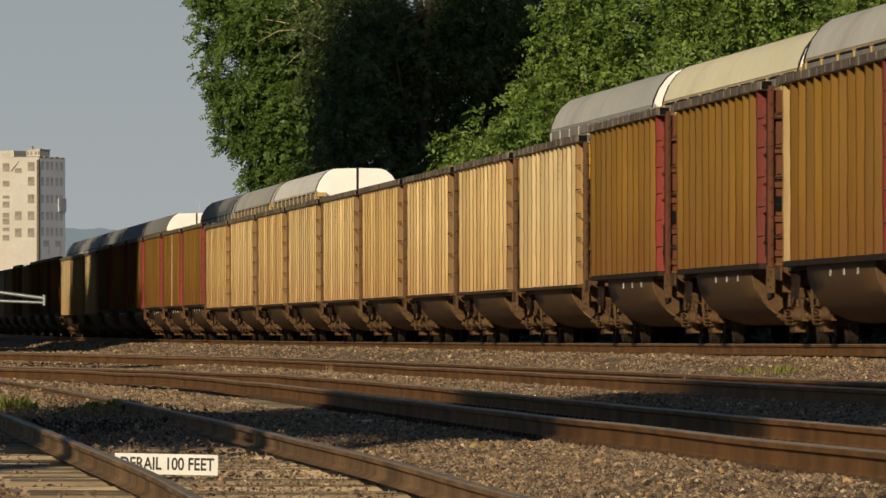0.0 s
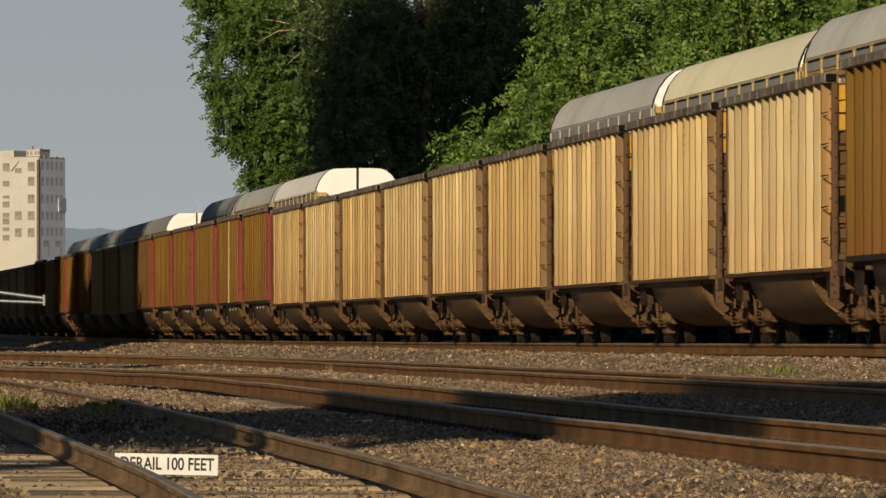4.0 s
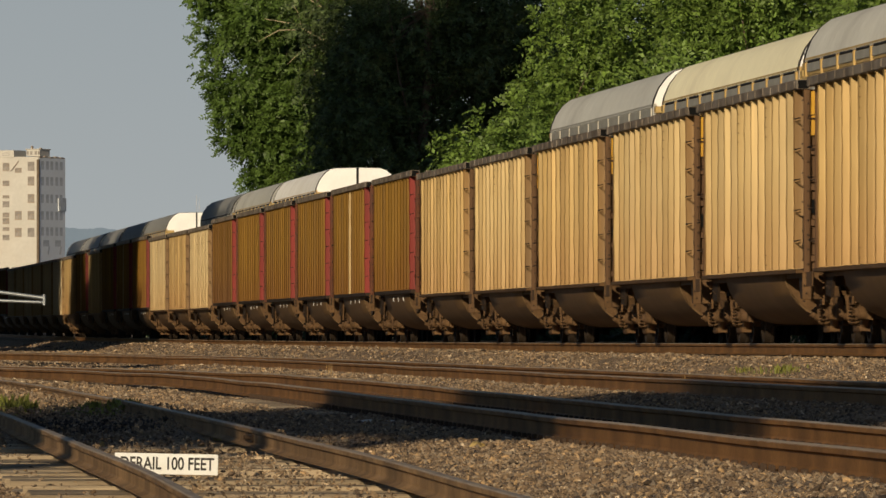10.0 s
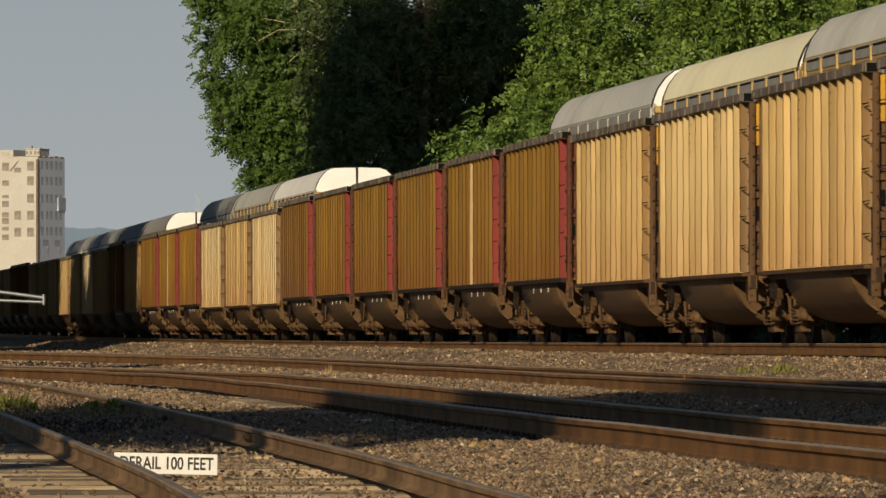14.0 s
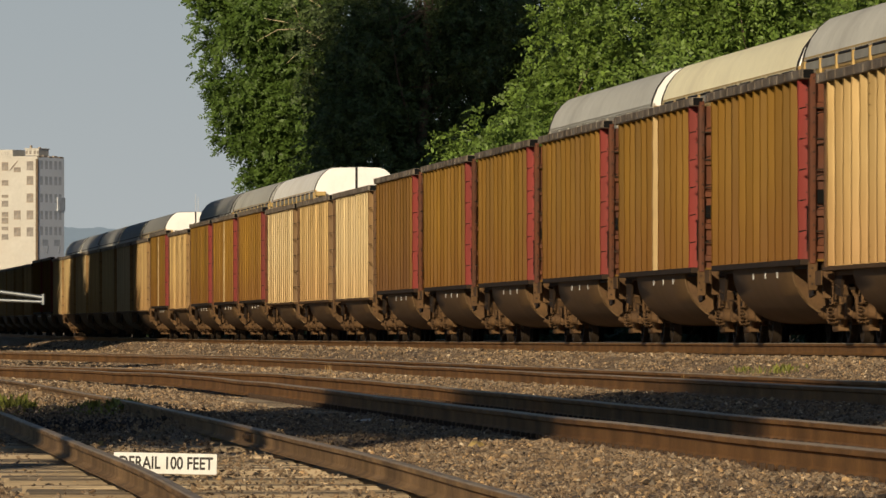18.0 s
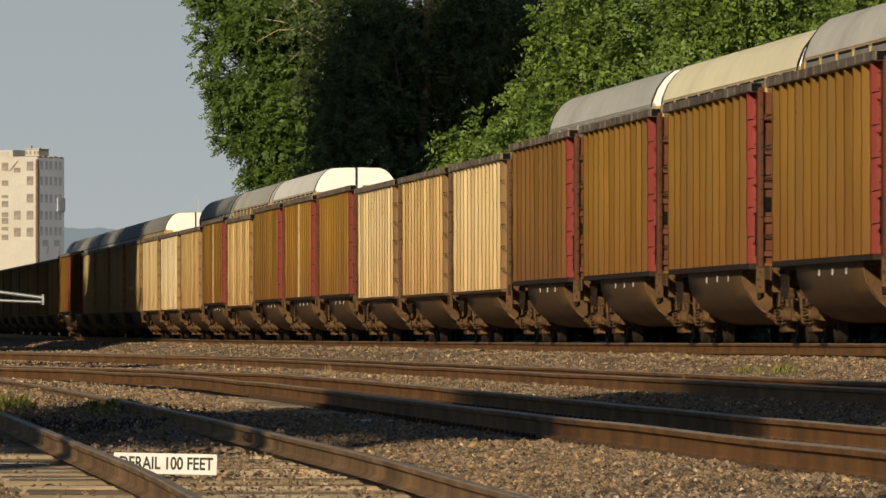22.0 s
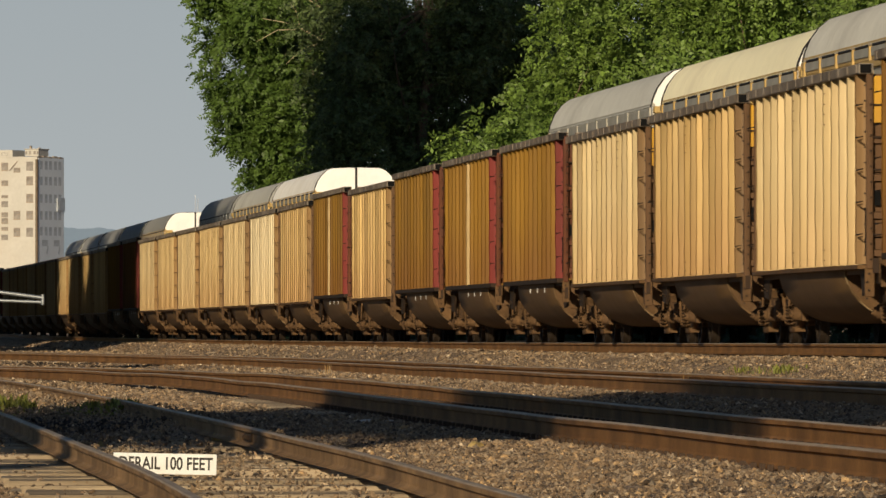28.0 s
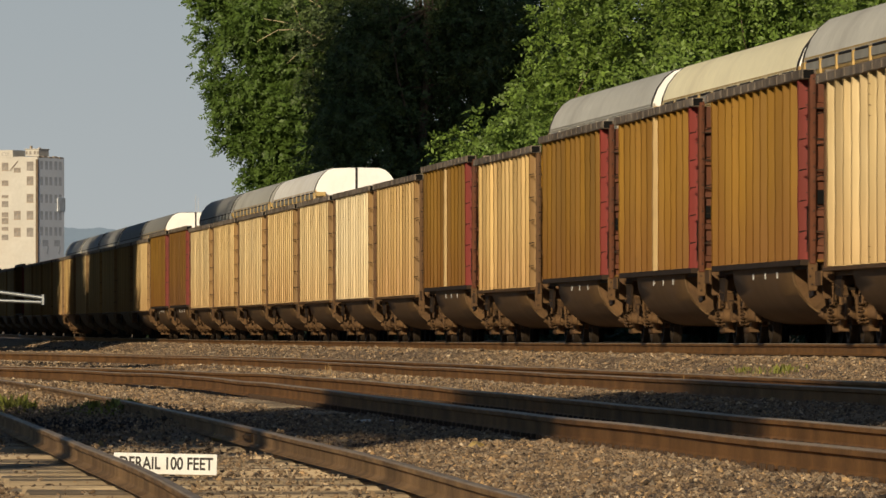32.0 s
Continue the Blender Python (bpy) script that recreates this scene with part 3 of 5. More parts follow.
def car_meshes():
    g = {}
    # side posts: pressed channels with a rolled outer lip, each a little dented along its length
    web = [(0.0, 0.022), (-0.148, 0.022), (-0.158, 0.014), (-0.160, -0.006), (-0.154, -0.014), (-0.148, -0.007), (-0.143, 0.002),
           (-0.128, 0.001), (-0.085, 0.000), (-0.046, -0.004), (-0.018, -0.012), (0.0, -0.022)]
    for n in range(4):
        rnd = random.Random(70 + n)
        st = []
        for k in range(12):
            lean, out = rnd.uniform(-0.005, 0.005), rnd.uniform(-0.006, 0.006)
            st.append(lambda u, w, z=2.52 * k / 11, lean=lean, out=out: (u + out * (u < -0.1), w + lean * (0.3 - u * 5), z))
        g["rib", n] = Geo().sweep(web, st).mesh("side_post", 45)
    row = Geo()
    for z in (2.36, 2.22, 2.08, 1.94, 0.22, 0.08):
        row.tube([(-0.140, 0.002, z), (-0.140, -0.030, z)], [0.010, 0.008], 6)
    g["bolt_row"] = row.mesh("bolt_strip")
    row = Geo()
    for k in range(12):
        row.tube([(-0.03, 0.002, 0.12 + 0.205 * k), (-0.03, -0.028, 0.12 + 0.205 * k)], [0.015, 0.012], 6)
    g["end_bolt_row"] = row.mesh("bolt_strip")
    shell = Geo()
    for x in (-1.40, 1.40):
        shell.box((x * 1.045, 0, 2.45), (0.02, 13.9, 2.62))
    shell.box((0, 0, 1.16), (2.86, 13.9, 0.03))
    g["body"] = shell.mesh("body", 0)
    for kind, half in (("alu", 7.42), ("steel", 6.98)):
        rnd = random.Random(5)
        chord = Geo().box((0, 0, 0), (0.20, half * 2, 0.135), 0.012)
        for k in range(14):
            chord.box((-0.103, -half + 0.3 + k * (half * 2 - 0.6) / 13, rnd.uniform(-0.015, 0.01)), (0.014, rnd.uniform(0.08, 0.16), 0.11), 0.003)
        g["chord", kind] = chord.mesh("top_chord")
    g["end_chord"] = Geo().box((0, 0, 0), (2.62, 0.16, 0.13), 0.012).mesh("end_chord")
    g["cap"] = Geo().box((0, 0, 0), (0.15, 0.02, 0.115), 0.004).mesh("chord_cap")
    for kind, half, tall in (("alu", 6.95, 0.055), ("steel", 6.4, 0.085)):
        sill = Geo().box((0, 0, 0), (0.20, half * 2, tall), 0.008)
        sill.box((0.07, 0, -0.06), (0.03, half * 2 - 0.4, 0.06), 0.0)
        g["sill", kind] = sill.mesh("side_sill")
    # end wall with flanged stiffeners
    outline = [(0.0125, -1.275), (0.0125, 1.275), (-0.0125, 1.275)]
    for z in (0.9, 0.4, -0.1, -0.6, -1.1):
        outline += [(-0.0125, z + 0.055), (-0.11, z + 0.040), (-0.11, z - 0.040), (-0.0125, z - 0.055)]
    outline.append((-0.0125, -1.275))
    end = Geo().sweep(outline, [lambda u, w: (-1.43, u, w), lambda u, w: (1.43, u, w)])
    g["end"] = end.mesh("end_wall")
    post = Geo().box((0, 0, 0.0), (0.09, 0.10, 2.66), 0.014)
    g["foot"] = Geo().box((0.0, 0.0, -1.50), (0.13, 0.05, 0.40), 0.01).box((0.16, 0.35, -1.42), (0.02, 0.75, 0.20), 0.004).mesh("post_foot")
    for k in range(13):
        post.tube([(0.0, -0.04, -1.20 + 0.205 * k), (0.0, -0.068, -1.20 + 0.205 * k)], [0.016, 0.012], 6)
    g["post"] = post.mesh("corner_post")
    dots = Geo()
    for k in range(13):
        dots.tube([(0.012, -0.045, -1.20 + 0.205 * k), (0.012, -0.072, -1.20 + 0.205 * k)], [0.018, 0.014], 6)
    for k in range(4):
        dots.tube([(-0.04 + 0.03 * (k % 2), -0.02, -1.72 + 0.11 * k), (-0.04 + 0.03 * (k % 2), -0.05, -1.72 + 0.11 * k)], 0.016, 6)
    g["dots"] = dots.mesh("bolt_strip")
    g["slit"] = Geo().box((0, 0, 0), (0.028, 0.02, 0.62)).mesh("side_slot")
    g["hole"] = Geo().box((0, 0, 0), (0.13, 0.02, 0.20), 0.004).mesh("end_opening")
    g["panel"] = Geo().box((0, 0, 0), (0.40, 0.02, 0.62), 0.006).mesh("end_panel")
    g["plate"] = Geo().box((0, 0, 0), (0.02, 0.9, 2.55), 0.003).mesh("side_plate")
    # ladder: stiles, rungs and drop grab irons
    g["rung"] = Geo().tube([(0.03, 0, 0), (-0.035, 0, -0.015), (-0.035, 0.26, -0.015), (0.03, 0.26, 0)], 0.011, 6).mesh("grab_iron")
    g["end_rung"] = Geo().tube([(-0.02, 0.06, 0), (-0.02, -0.07, -0.015), (0.42, -0.07, -0.015), (0.42, 0.06, 0)], 0.013, 6).mesh("grab_iron")
    step = Geo().box((0.02, 0.1, 0.12), (0.10, 0.05, 0.28), 0.01).box((0.05, 0.3, 0.16), (0.03, 0.5, 0.12), 0.006)
    for x, z in ((-0.025, 0.2), (0.025, 0.1), (-0.025, 0.0), (0.025, -0.08)):
        step.tube([(x, -0.02, z), (x, -0.045, z)], 0.016, 6)
    g["step"] = step.mesh("sill_step")
    gus = Geo()
    gus.add([(-0.02, -0.55, 0.0), (-0.02, 0.55, 0.0), (-0.02, 0.42, -0.42), (-0.02, -0.20, -0.46), (0.02, -0.55, 0.0), (0.02, 0.55, 0.0), (0.02, 0.42, -0.42), (0.02, -0.20, -0.46)],
            [(0, 1, 2, 3), (7, 6, 5, 4), (0, 4, 5, 1), (1, 5, 6, 2), (2, 6, 7, 3), (3, 7, 4, 0)])
    for y, z in ((-0.3, -0.1), (0, -0.1), (0.3, -0.1), (0.25, -0.3), (-0.1, -0.33)):
        gus.tube([(-0.02, y, z), (-0.045, y, z)], 0.02, 6)
    g["gusset"] = gus.mesh("bolster_plate")
    # tub: rounded trough between the trucks, its ends sweeping up
    def ring(y, low, wide):
        rw, rh = 0.92, 0.76
        pts = [(-wide, 1.12)]
        for a in range(0, 91, 10):
            pts.append((-wide + rw * (1 - math.cos(radians(a))), low + rh - rh * math.sin(radians(a))))
        pts += [(-x, z) for x, z in reversed(pts)]
        return [(x, y, z) for x, z in pts]
    prof = [ring(y, low, wide) for y, low, wide in ((-4.25, 0.31, 1.475), (-4.22, 0.29, 1.495), (-1.6, 0.285, 1.495), (1.6, 0.285, 1.495), (4.22, 0.29, 1.495), (4.25, 0.31, 1.475))]
    k = len(prof[0])
    tub = Geo()
    tub.add([p for q in prof for p in q], [(i * k + j, i * k + j + 1, (i + 1) * k + j + 1, (i + 1) * k + j) for i in range(len(prof) - 1) for j in range(k - 1)] + [tuple(range(k)), tuple(range((len(prof) - 1) * k, len(prof) * k))[::-1]])
    g["tub"] = tub.mesh("tub", 40)
    seam = Geo().tube([(x, -4.27, z) for x, y, z in ring(0, 0.30, 1.49)[:11]], 0.010, 5)
    g["seam"] = seam.mesh("tub_seam")
    sheet = Geo().add([(x, -4.265, z) for x, y, z in ring(0, 0.31, 1.465)] + [(x, -4.255, z) for x, y, z in ring(0, 0.31, 1.465)], [tuple(range(k)), tuple(range(2 * k - 1, k - 1, -1))] + [(j, (j + 1) % k, k + (j + 1) % k, k + j) for j in range(k)])
    for j in range(9):
        a = radians(8 + 9.5 * j)
        sheet.tube([(-1.39 + 0.80 * (1 - math.cos(a)), -4.26, 1.04 - 0.70 * math.sin(a)), (-1.39 + 0.80 * (1 - math.cos(a)), -4.29, 1.04 - 0.70 * math.sin(a))], 0.014, 5)
    g["sheet"] = sheet.mesh("tub_end_sheet", 40)
    g["mark"] = Geo().box((0, 0, 0), (0.006, 0.16, 0.09)).mesh("reflector")
    coup = Geo().box((0, -0.35, 0), (0.20, 0.75, 0.18), 0.03).box((0.05, -0.72, 0), (0.34, 0.26, 0.30), 0.06)
    g["coupler"] = coup.mesh("coupler")
    g["hose"] = Geo().tube([(0.3, -0.3, 0.05), (0.32, -0.5, -0.15), (0.3, -0.75, -0.28), (0.25, -0.9, -0.2)], 0.03, 6).mesh("air_hose")
    # truck
    fr = Geo()

    def bar(p, q, h, w=0.10):
        (y0, z0), (y1, z1) = p, q
        d = Vector((0, y1 - y0, z1 - z0))
        fr.box((0, (y0 + y1) / 2, (z0 + z1) / 2), (w, d.length + h * 0.6, h), 0.012, Matrix.Rotation(math.atan2(d.z, d.y), 4, "X"))
    for sg in (-1, 1):
        bar((sg * 1.08, 0.60), (sg * 0.70, 0.62), 0.12)
        bar((sg * 0.70, 0.62), (sg * 0.36, 0.76), 0.12)
        bar((sg * 0.74, 0.58), (sg * 0.38, 0.26), 0.10)
        bar((sg * 0.36, 0.24), (sg * 0.33, 0.74), 0.09)
        bar((sg * 1.10, 0.58), (sg * 1.10, 0.36), 0.08)
        bar((sg * 0.70, 0.56), (sg * 0.68, 0.38), 0.08)
        fr.tube([(-0.03, sg * 0.89, 0.43), (-0.13, sg * 0.89, 0.43)], [0.11, 0.10], 10)
    bar((-0.38, 0.77), (0.38, 0.77), 0.12)
    bar((-0.38, 0.21), (0.38, 0.21), 0.09, 0.14)
    rj = random.Random(8)
    fr.v = [(x + rj.uniform(-.012, .012), y + rj.uniform(-.012, .012), z + rj.uniform(-.012, .012)) for x, y, z in fr.v]
    g["frame"] = fr.mesh("side_frame", 60)
    spr = Geo()
    for x, y in ((-0.09, -0.18), (-0.09, 0.0), (-0.09, 0.18), (0.07, -0.09), (0.07, 0.09)):
        turns = [(x + 0.058 * math.cos(k * 0.9), y + 0.058 * math.sin(k * 0.9), 0.26 + 0.31 * k / 42) for k in range(43)]
        spr.tube(turns, 0.014, 5)
    g["spring"] = spr.mesh("spring_nest")
    cap = Geo().tube([(0.02, 0, 0), (-0.06, 0, 0), (-0.075, 0, 0), (-0.11, 0, 0)], [0.095, 0.095, 0.07, 0.06], 12)
    for q in range(3):
        a = radians(90 + 120 * q)
        cap.tube([(-0.10, 0.045 * math.cos(a), 0.045 * math.sin(a)), (-0.13, 0.045 * math.cos(a), 0.045 * math.sin(a))], 0.016, 6)
    g["bearing"] = cap.mesh("bearing_cap")
    lever = Geo().tube([(0, 0.34, 0.98), (-0.02, 0.30, 0.62), (0.0, 0.22, 0.30)], [0.022, 0.028, 0.022], 6)
    lever.tube([(0, 0.55, 0.92), (-0.03, 0.40, 0.80), (0, 0.10, 0.86), (0, -0.35, 0.84)], 0.014, 6)
    lever.tube([(-0.02, -0.50, 0.96), (-0.03, -0.52, 0.55)], 0.020, 6)
    lever.box((-0.01, 0.42, 0.90), (0.05, 0.09, 0.16), 0.012).box((-0.01, -0.45, 0.92), (0.06, 0.14, 0.08), 0.012)
    g["lever"] = lever.mesh("brake_lever")
    bol = Geo().box((0, 0, 0.66), (2.2, 0.36, 0.18), 0.04).box((0, 0, 0.85), (0.4, 0.4, 0.16), 0.03)
    for y in (-0.46, 0.46):
        bol.box((0, y, 0.42), (1.9, 0.08, 0.16), 0.02)
        for x in (-0.7525, 0.7525):
            bol.box((x, y * 1.02, 0.42), (0.11, 0.10, 0.32), 0.02)
    g["bolster"] = bol.mesh("bolster")
    ws = Geo().tube([(-1.05, 0, 0), (-0.8, 0, 0), (0.8, 0, 0), (1.05, 0, 0)], [0.075, 0.09, 0.09, 0.075], 12)
    for sgn in (-1, 1):
        prof = [(0.68, 0.09), (0.68, 0.16), (0.715, 0.30), (0.68, 0.36), (0.675, 0.455), (0.705, 0.452), (0.72, 0.422), (0.81, 0.416), (0.81, 0.36), (0.765, 0.34), (0.76, 0.17), (0.83, 0.14), (0.83, 0.09)]
        seg = 28
        vs = [(sgn * x, r * math.cos(2 * math.pi * j / seg), r * math.sin(2 * math.pi * j / seg)) for x, r in prof for j in range(seg)]
        ws.add(vs, [(i * seg + j, i * seg + (j + 1) % seg, (i + 1) * seg + (j + 1) % seg, (i + 1) * seg + j) for i in range(len(prof) - 1) for j in range(seg)])
    g["wheels"] = ws.mesh("wheelset")
    return g


CM = car_meshes()


def coal_car(skin, end, label, stripe=None, marks=False, seams=False, yellow=False):
    red = end == "red_end"
    type_ = "steel" if red else "alu"
    ribs, first, last, tip, dz = (13, -6.25, 6.25, 6.95, 0.0) if red else (14, -6.85, 6.15, 7.33, -0.12)
    far = "red_brown" if red else "corner"
    car = tagged(new("coal_car"), label, "rail car", "cars of the coal train")
    part("body", CM["body"], skin, car, m=pose(0, 0, dz))
    part("tub", CM["tub"], "tub", car, "dusty brown rounded tub")
    part("tub_seam", CM["seam"], "seam" if seams else "worn_seam", car, "pale weld seam")
    part("tub_end_sheet", CM["sheet"], "truck", car, "bolted end sheet of the tub")
    for side in (-1, 1):
        flip = 0 if side < 0 else 180
        for k in range(ribs):
            y = first + (last - first) * k / (ribs - 1)
            post = part("side_post", CM["rib", (k * 7 + ribs) % 4], "stripe" if stripe == k and side < 0 else (end if k == 0 else skin), car, m=pose(side * 1.47, y, 1.18 + dz, 0, 0, flip + 4.0 * math.sin(k * 4.7 + ribs)))
            if side < 0 and k == 0:
                tagged(part("bolt_strip", CM["end_bolt_row"], "dark_end", post), kind="stuff")
            elif side < 0 and k in ((9,) if red else (4, 8)):
                tagged(part("bolt_strip", CM["bolt_row"], "bolt_rust", post), kind="stuff")
        part("top_chord", CM["chord", type_], "chord", car, "coal-dusted grey top chord", m=pose(side * 1.545, 0, 3.765 + dz, 0, 0, flip))
        # on steel cars the dark sill colour includes the shade under the ribs
        part("side_sill", CM["sill", type_], "dark_end" if red else "post", car, "dark side sill", m=pose(side * 1.51, 0, 1.14 + dz, 0, 0, flip))
        for e in (-1, 1):
            turn = 0 if e < 0 else 180
            part("corner_post", CM["post"], far, car, "bolted brown corner post", m=pose(side * 1.49, e * tip, 2.44 + dz, 0, 0, turn))
            if side < 0:
                part("post_foot", CM["foot"], "truck", car, "brown foot plate of the corner post", m=pose(-1.49, e * tip, 2.44 + dz, 0, 0, turn))
                tagged(part("bolt_strip", CM["dots"], "dark_end", car, m=pose(-1.49, e * tip, 2.44 + dz, 0, 0, turn)), kind="stuff")
                for k in range(5):
                    z = 3.30 - 0.43 * k + dz
                    part("grab_iron", CM["rung"], "dark_end", car, m=pose(-1.60, e * (tip - 0.2) - 0.12, z))
                    if e < 0 and k % 2 == 0 or e < 0 and k == 1:
                        part("grab_iron", CM["end_rung"], "dark_end", car, m=pose(-1.43, -tip + 0.02, z))
            part("side_plate", CM["plate"], far, car, m=pose(side * 1.475, e * (tip - 0.4), 2.42 + dz))
            part("chord_cap", CM["cap"], "hollow", car, "black plate for the shade inside the chord end", m=pose(side * 1.55, e * ((6.98 if red else 7.42) + 0.005), 3.765 + dz))
            part("sill_step", CM["step"], "truck", car, "brown end plate with a step", m=pose(side * 1.46, e * (tip - 0.1), 0.86))
            # plate coloured dark in place of the black gap beside the tub
            part("bolster_plate", CM["gusset"], "dark_end", car, "bolster plate painted dark for the shaded gap", m=pose(side * 1.43, e * 6.3, 1.10, 0, 0, 0 if e > 0 else 180))
        if marks:
            for k in range(3):
                part("reflector", CM["mark"], "mark", car, "small white reflector", m=pose(side * 1.496, -2.2 + k * 1.7, 0.985))
    # flat black pieces painted as the shaded slot and end gap
    part("side_slot", CM["slit"], "hollow", car, "black strip for the shaded slot by the corner post", m=pose(-1.487, first - 0.03, 1.62 + dz))
    part("end_opening", CM["hole"], "hollow", car, "black plate for the shaded gap in the end wall", m=pose(-1.36, -tip + 0.005, 2.05 + dz))
    for e in (-1, 1):
        part("end_wall", CM["end"], far, car, m=pose(0, e * (tip - 0.1), 2.42 + dz, 0, 0, 0 if e < 0 else 180))
        if yellow:
            part("end_panel", CM["panel"], "yellow_end", car, "yellow-painted end panel", m=pose(e * 1.23, e * (tip + 0.005), 3.36 + dz))
        part("end_chord", CM["end_chord"], "chord", car, m=pose(0, e * (tip - 0.08), 3.765 + dz))
        part("coupler", CM["coupler"], "dark", car, m=pose(0, e * 7.3, 0.85, 0, 0, 0 if e < 0 else 180))
        part("air_hose", CM["hose"], "dark", car, m=pose(0, e * 7.25, 0.72, 0, 0, 0 if e < 0 else 180))
        truck = part("truck", CM["bolster"], "truck", car, "dusty cast steel truck", m=pose(0, e * 6.2, 0))
        for x in (-1.02, 1.02):
            part("side_frame", CM["frame"], "truck", truck, m=pose(x, 0, 0, 0, 0, 0 if x < 0 else 180))
            part("spring_nest", CM["spring"], "truck", truck, m=pose(x, 0, 0, 0, 0, 0 if x < 0 else 180))
        for y in (-0.89, 0.89):
            part("wheelset", CM["wheels"], "wheel", truck, m=pose(0, y, 0.42))
            part("bearing_cap", CM["bearing"], "truck", truck, "dusty round bearing cap", m=pose(-1.10, y, 0.43))
        part("brake_lever", CM["lever"], "truck", truck, "brake levers and hanging rods", m=pose(-1.16, 0, 0))
    return car


def gap_s(k, t):
    """Along the plan: the joint ahead of car k at t seconds."""
    return 125.74 + L_CAR * k - (10.108 * t + 0.00586 * t * t)


def car_pose(j, t):
    s = gap_s(j + 0.5, t)
    a, b = s - 6.2, s + 6.2
    oa, ob, za, zb = train_o(a), train_o(b), train_rail_z(a), train_rail_z(b)
    p = at(s, (oa + ob) / 2, (za + zb) / 2)
    return pose(p.x, p.y, p.z, math.degrees((zb - za) / 12.4), 0, TURN_DEG - math.degrees((ob - oa) / 12.4))


PALE, OCHRE = "dusty pale aluminium coal car with ribbed sides, on the track", "weathered ochre coal car with ribbed sides and a red end"
kinds = {
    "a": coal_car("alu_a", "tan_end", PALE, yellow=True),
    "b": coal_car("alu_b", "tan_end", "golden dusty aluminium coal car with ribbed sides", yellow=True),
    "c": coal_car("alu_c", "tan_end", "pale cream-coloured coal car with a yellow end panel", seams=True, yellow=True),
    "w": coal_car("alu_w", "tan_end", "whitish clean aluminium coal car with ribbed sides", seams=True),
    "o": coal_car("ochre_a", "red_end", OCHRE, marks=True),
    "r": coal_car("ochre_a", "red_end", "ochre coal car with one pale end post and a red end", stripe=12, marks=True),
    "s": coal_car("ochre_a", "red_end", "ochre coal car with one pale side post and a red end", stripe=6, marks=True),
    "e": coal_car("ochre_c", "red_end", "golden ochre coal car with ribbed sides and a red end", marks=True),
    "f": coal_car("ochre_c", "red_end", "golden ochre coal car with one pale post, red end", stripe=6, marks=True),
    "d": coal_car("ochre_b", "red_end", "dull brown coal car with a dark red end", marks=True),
}
# from the head of the part that is seen, backwards
ORDER = "oo" + "roo" + "caabaabab" + "osoood" + "cbc" + "efo" + "b" + "s" + "bwcacac" + "do" + "a" + "baacbabbadcaobsd"
train, used = [], set()
for n, kind in enumerate(ORDER):
    j = n - 2
    if kind not in used:
        used.add(kind)
        car = kinds[kind]
        car.matrix_basis = car_pose(j, 0)
    else:
        car = copy_thing(kinds[kind], car_pose(j, 0))
    train.append((j, car))


# ---- covered car carriers on the siding ----
def rack_profile(h=5.79, w=1.40, grow=0.0, rise=0.92):
    pts = [(-w, h - 0.90 * rise), (-w + 0.01, h - 0.87 * rise), (-1.37, h - 0.74 * rise), (-1.27, h - 0.47 * rise), (-1.11, h - 0.23 * rise), (-0.94, h - 0.08 * rise), (-0.78, h - 0.02), (-0.2, h)]
    pts += [(-x, z) for x, z in reversed(pts)]
    return [(x * (1 + grow), z + grow * 0.5) for x, z in pts]


def rack_meshes():
    g = {}
    prof = rack_profile()
    # shallow corrugations run across the roof
    st = [lambda u, w, y=y: (u * (1 + 0.013 * math.sin(y * 25.1)), y, w + 0.018 * math.sin(y * 25.1)) for y in np.arange(-13.25, 13.26, 0.0417)]
    g["roof"] = Geo().sweep(prof, st).mesh("roof", 40)
    big = rack_profile(grow=0.020)
    g["hoop"] = Geo().sweep(big, [lambda u, w: (u, -0.05, w), lambda u, w: (u, 0.05, w)]).mesh("roof_hoop", 40)
    side = Geo()
    for k in range(22):
        side.box((0, -12.6 + k * 1.2, 3.05), (0.05, 1.08, 3.7), 0.012)
    g["side"] = side.mesh("side_screens")
    fr = Geo().box((0, 0, 4.64), (0.10, 27.0, 0.12), 0.01).box((0, 0, 5.0), (0.05, 27.0, 0.07), 0.006).box((0, 0, 4.85), (0.03, 27.0, 0.26), 0.0).box((0, 0, 1.15), (0.12, 27.0, 0.24), 0.01)
    g["frame"] = fr.mesh("side_rail")
    g["stud"] = Geo().box((0, 0, 3.07), (0.09, 0.16, 3.76), 0.01).mesh("side_stud")
    g["slot"] = Geo().box((0, 0, 0.075), (0.03, 1.9, 0.045), 0.006).mesh("vent_slot")
    g["vent"] = Geo().box((0, 0, -0.035), (0.036, 2.2, 0.155), 0.008).mesh("vent_panel")
    door = Geo()
    half = [p for p in prof if p[0] <= 1e-6]
    half = [(-1.38, 1.2)] + half + [(-0.03, 5.79), (-0.03, 1.2)]
    door.sweep(half, [lambda u, w: (u, -0.03, w), lambda u, w: (u, 0.03, w)])
    g["door"] = door.mesh("end_door")
    brk = Geo().box((0, 0, 4.90), (0.34, 0.5, 0.14), 0.02).box((0.05, 0.05, 4.6), (0.12, 0.2, 0.4), 0.02)
    g["bracket"] = brk.mesh("corner_bracket")
    deck = Geo().box((0, 0, 1.0), (2.9, 27.2, 0.34), 0.02)
    g["deck"] = deck.mesh("underframe")
    return g


RM = rack_meshes()


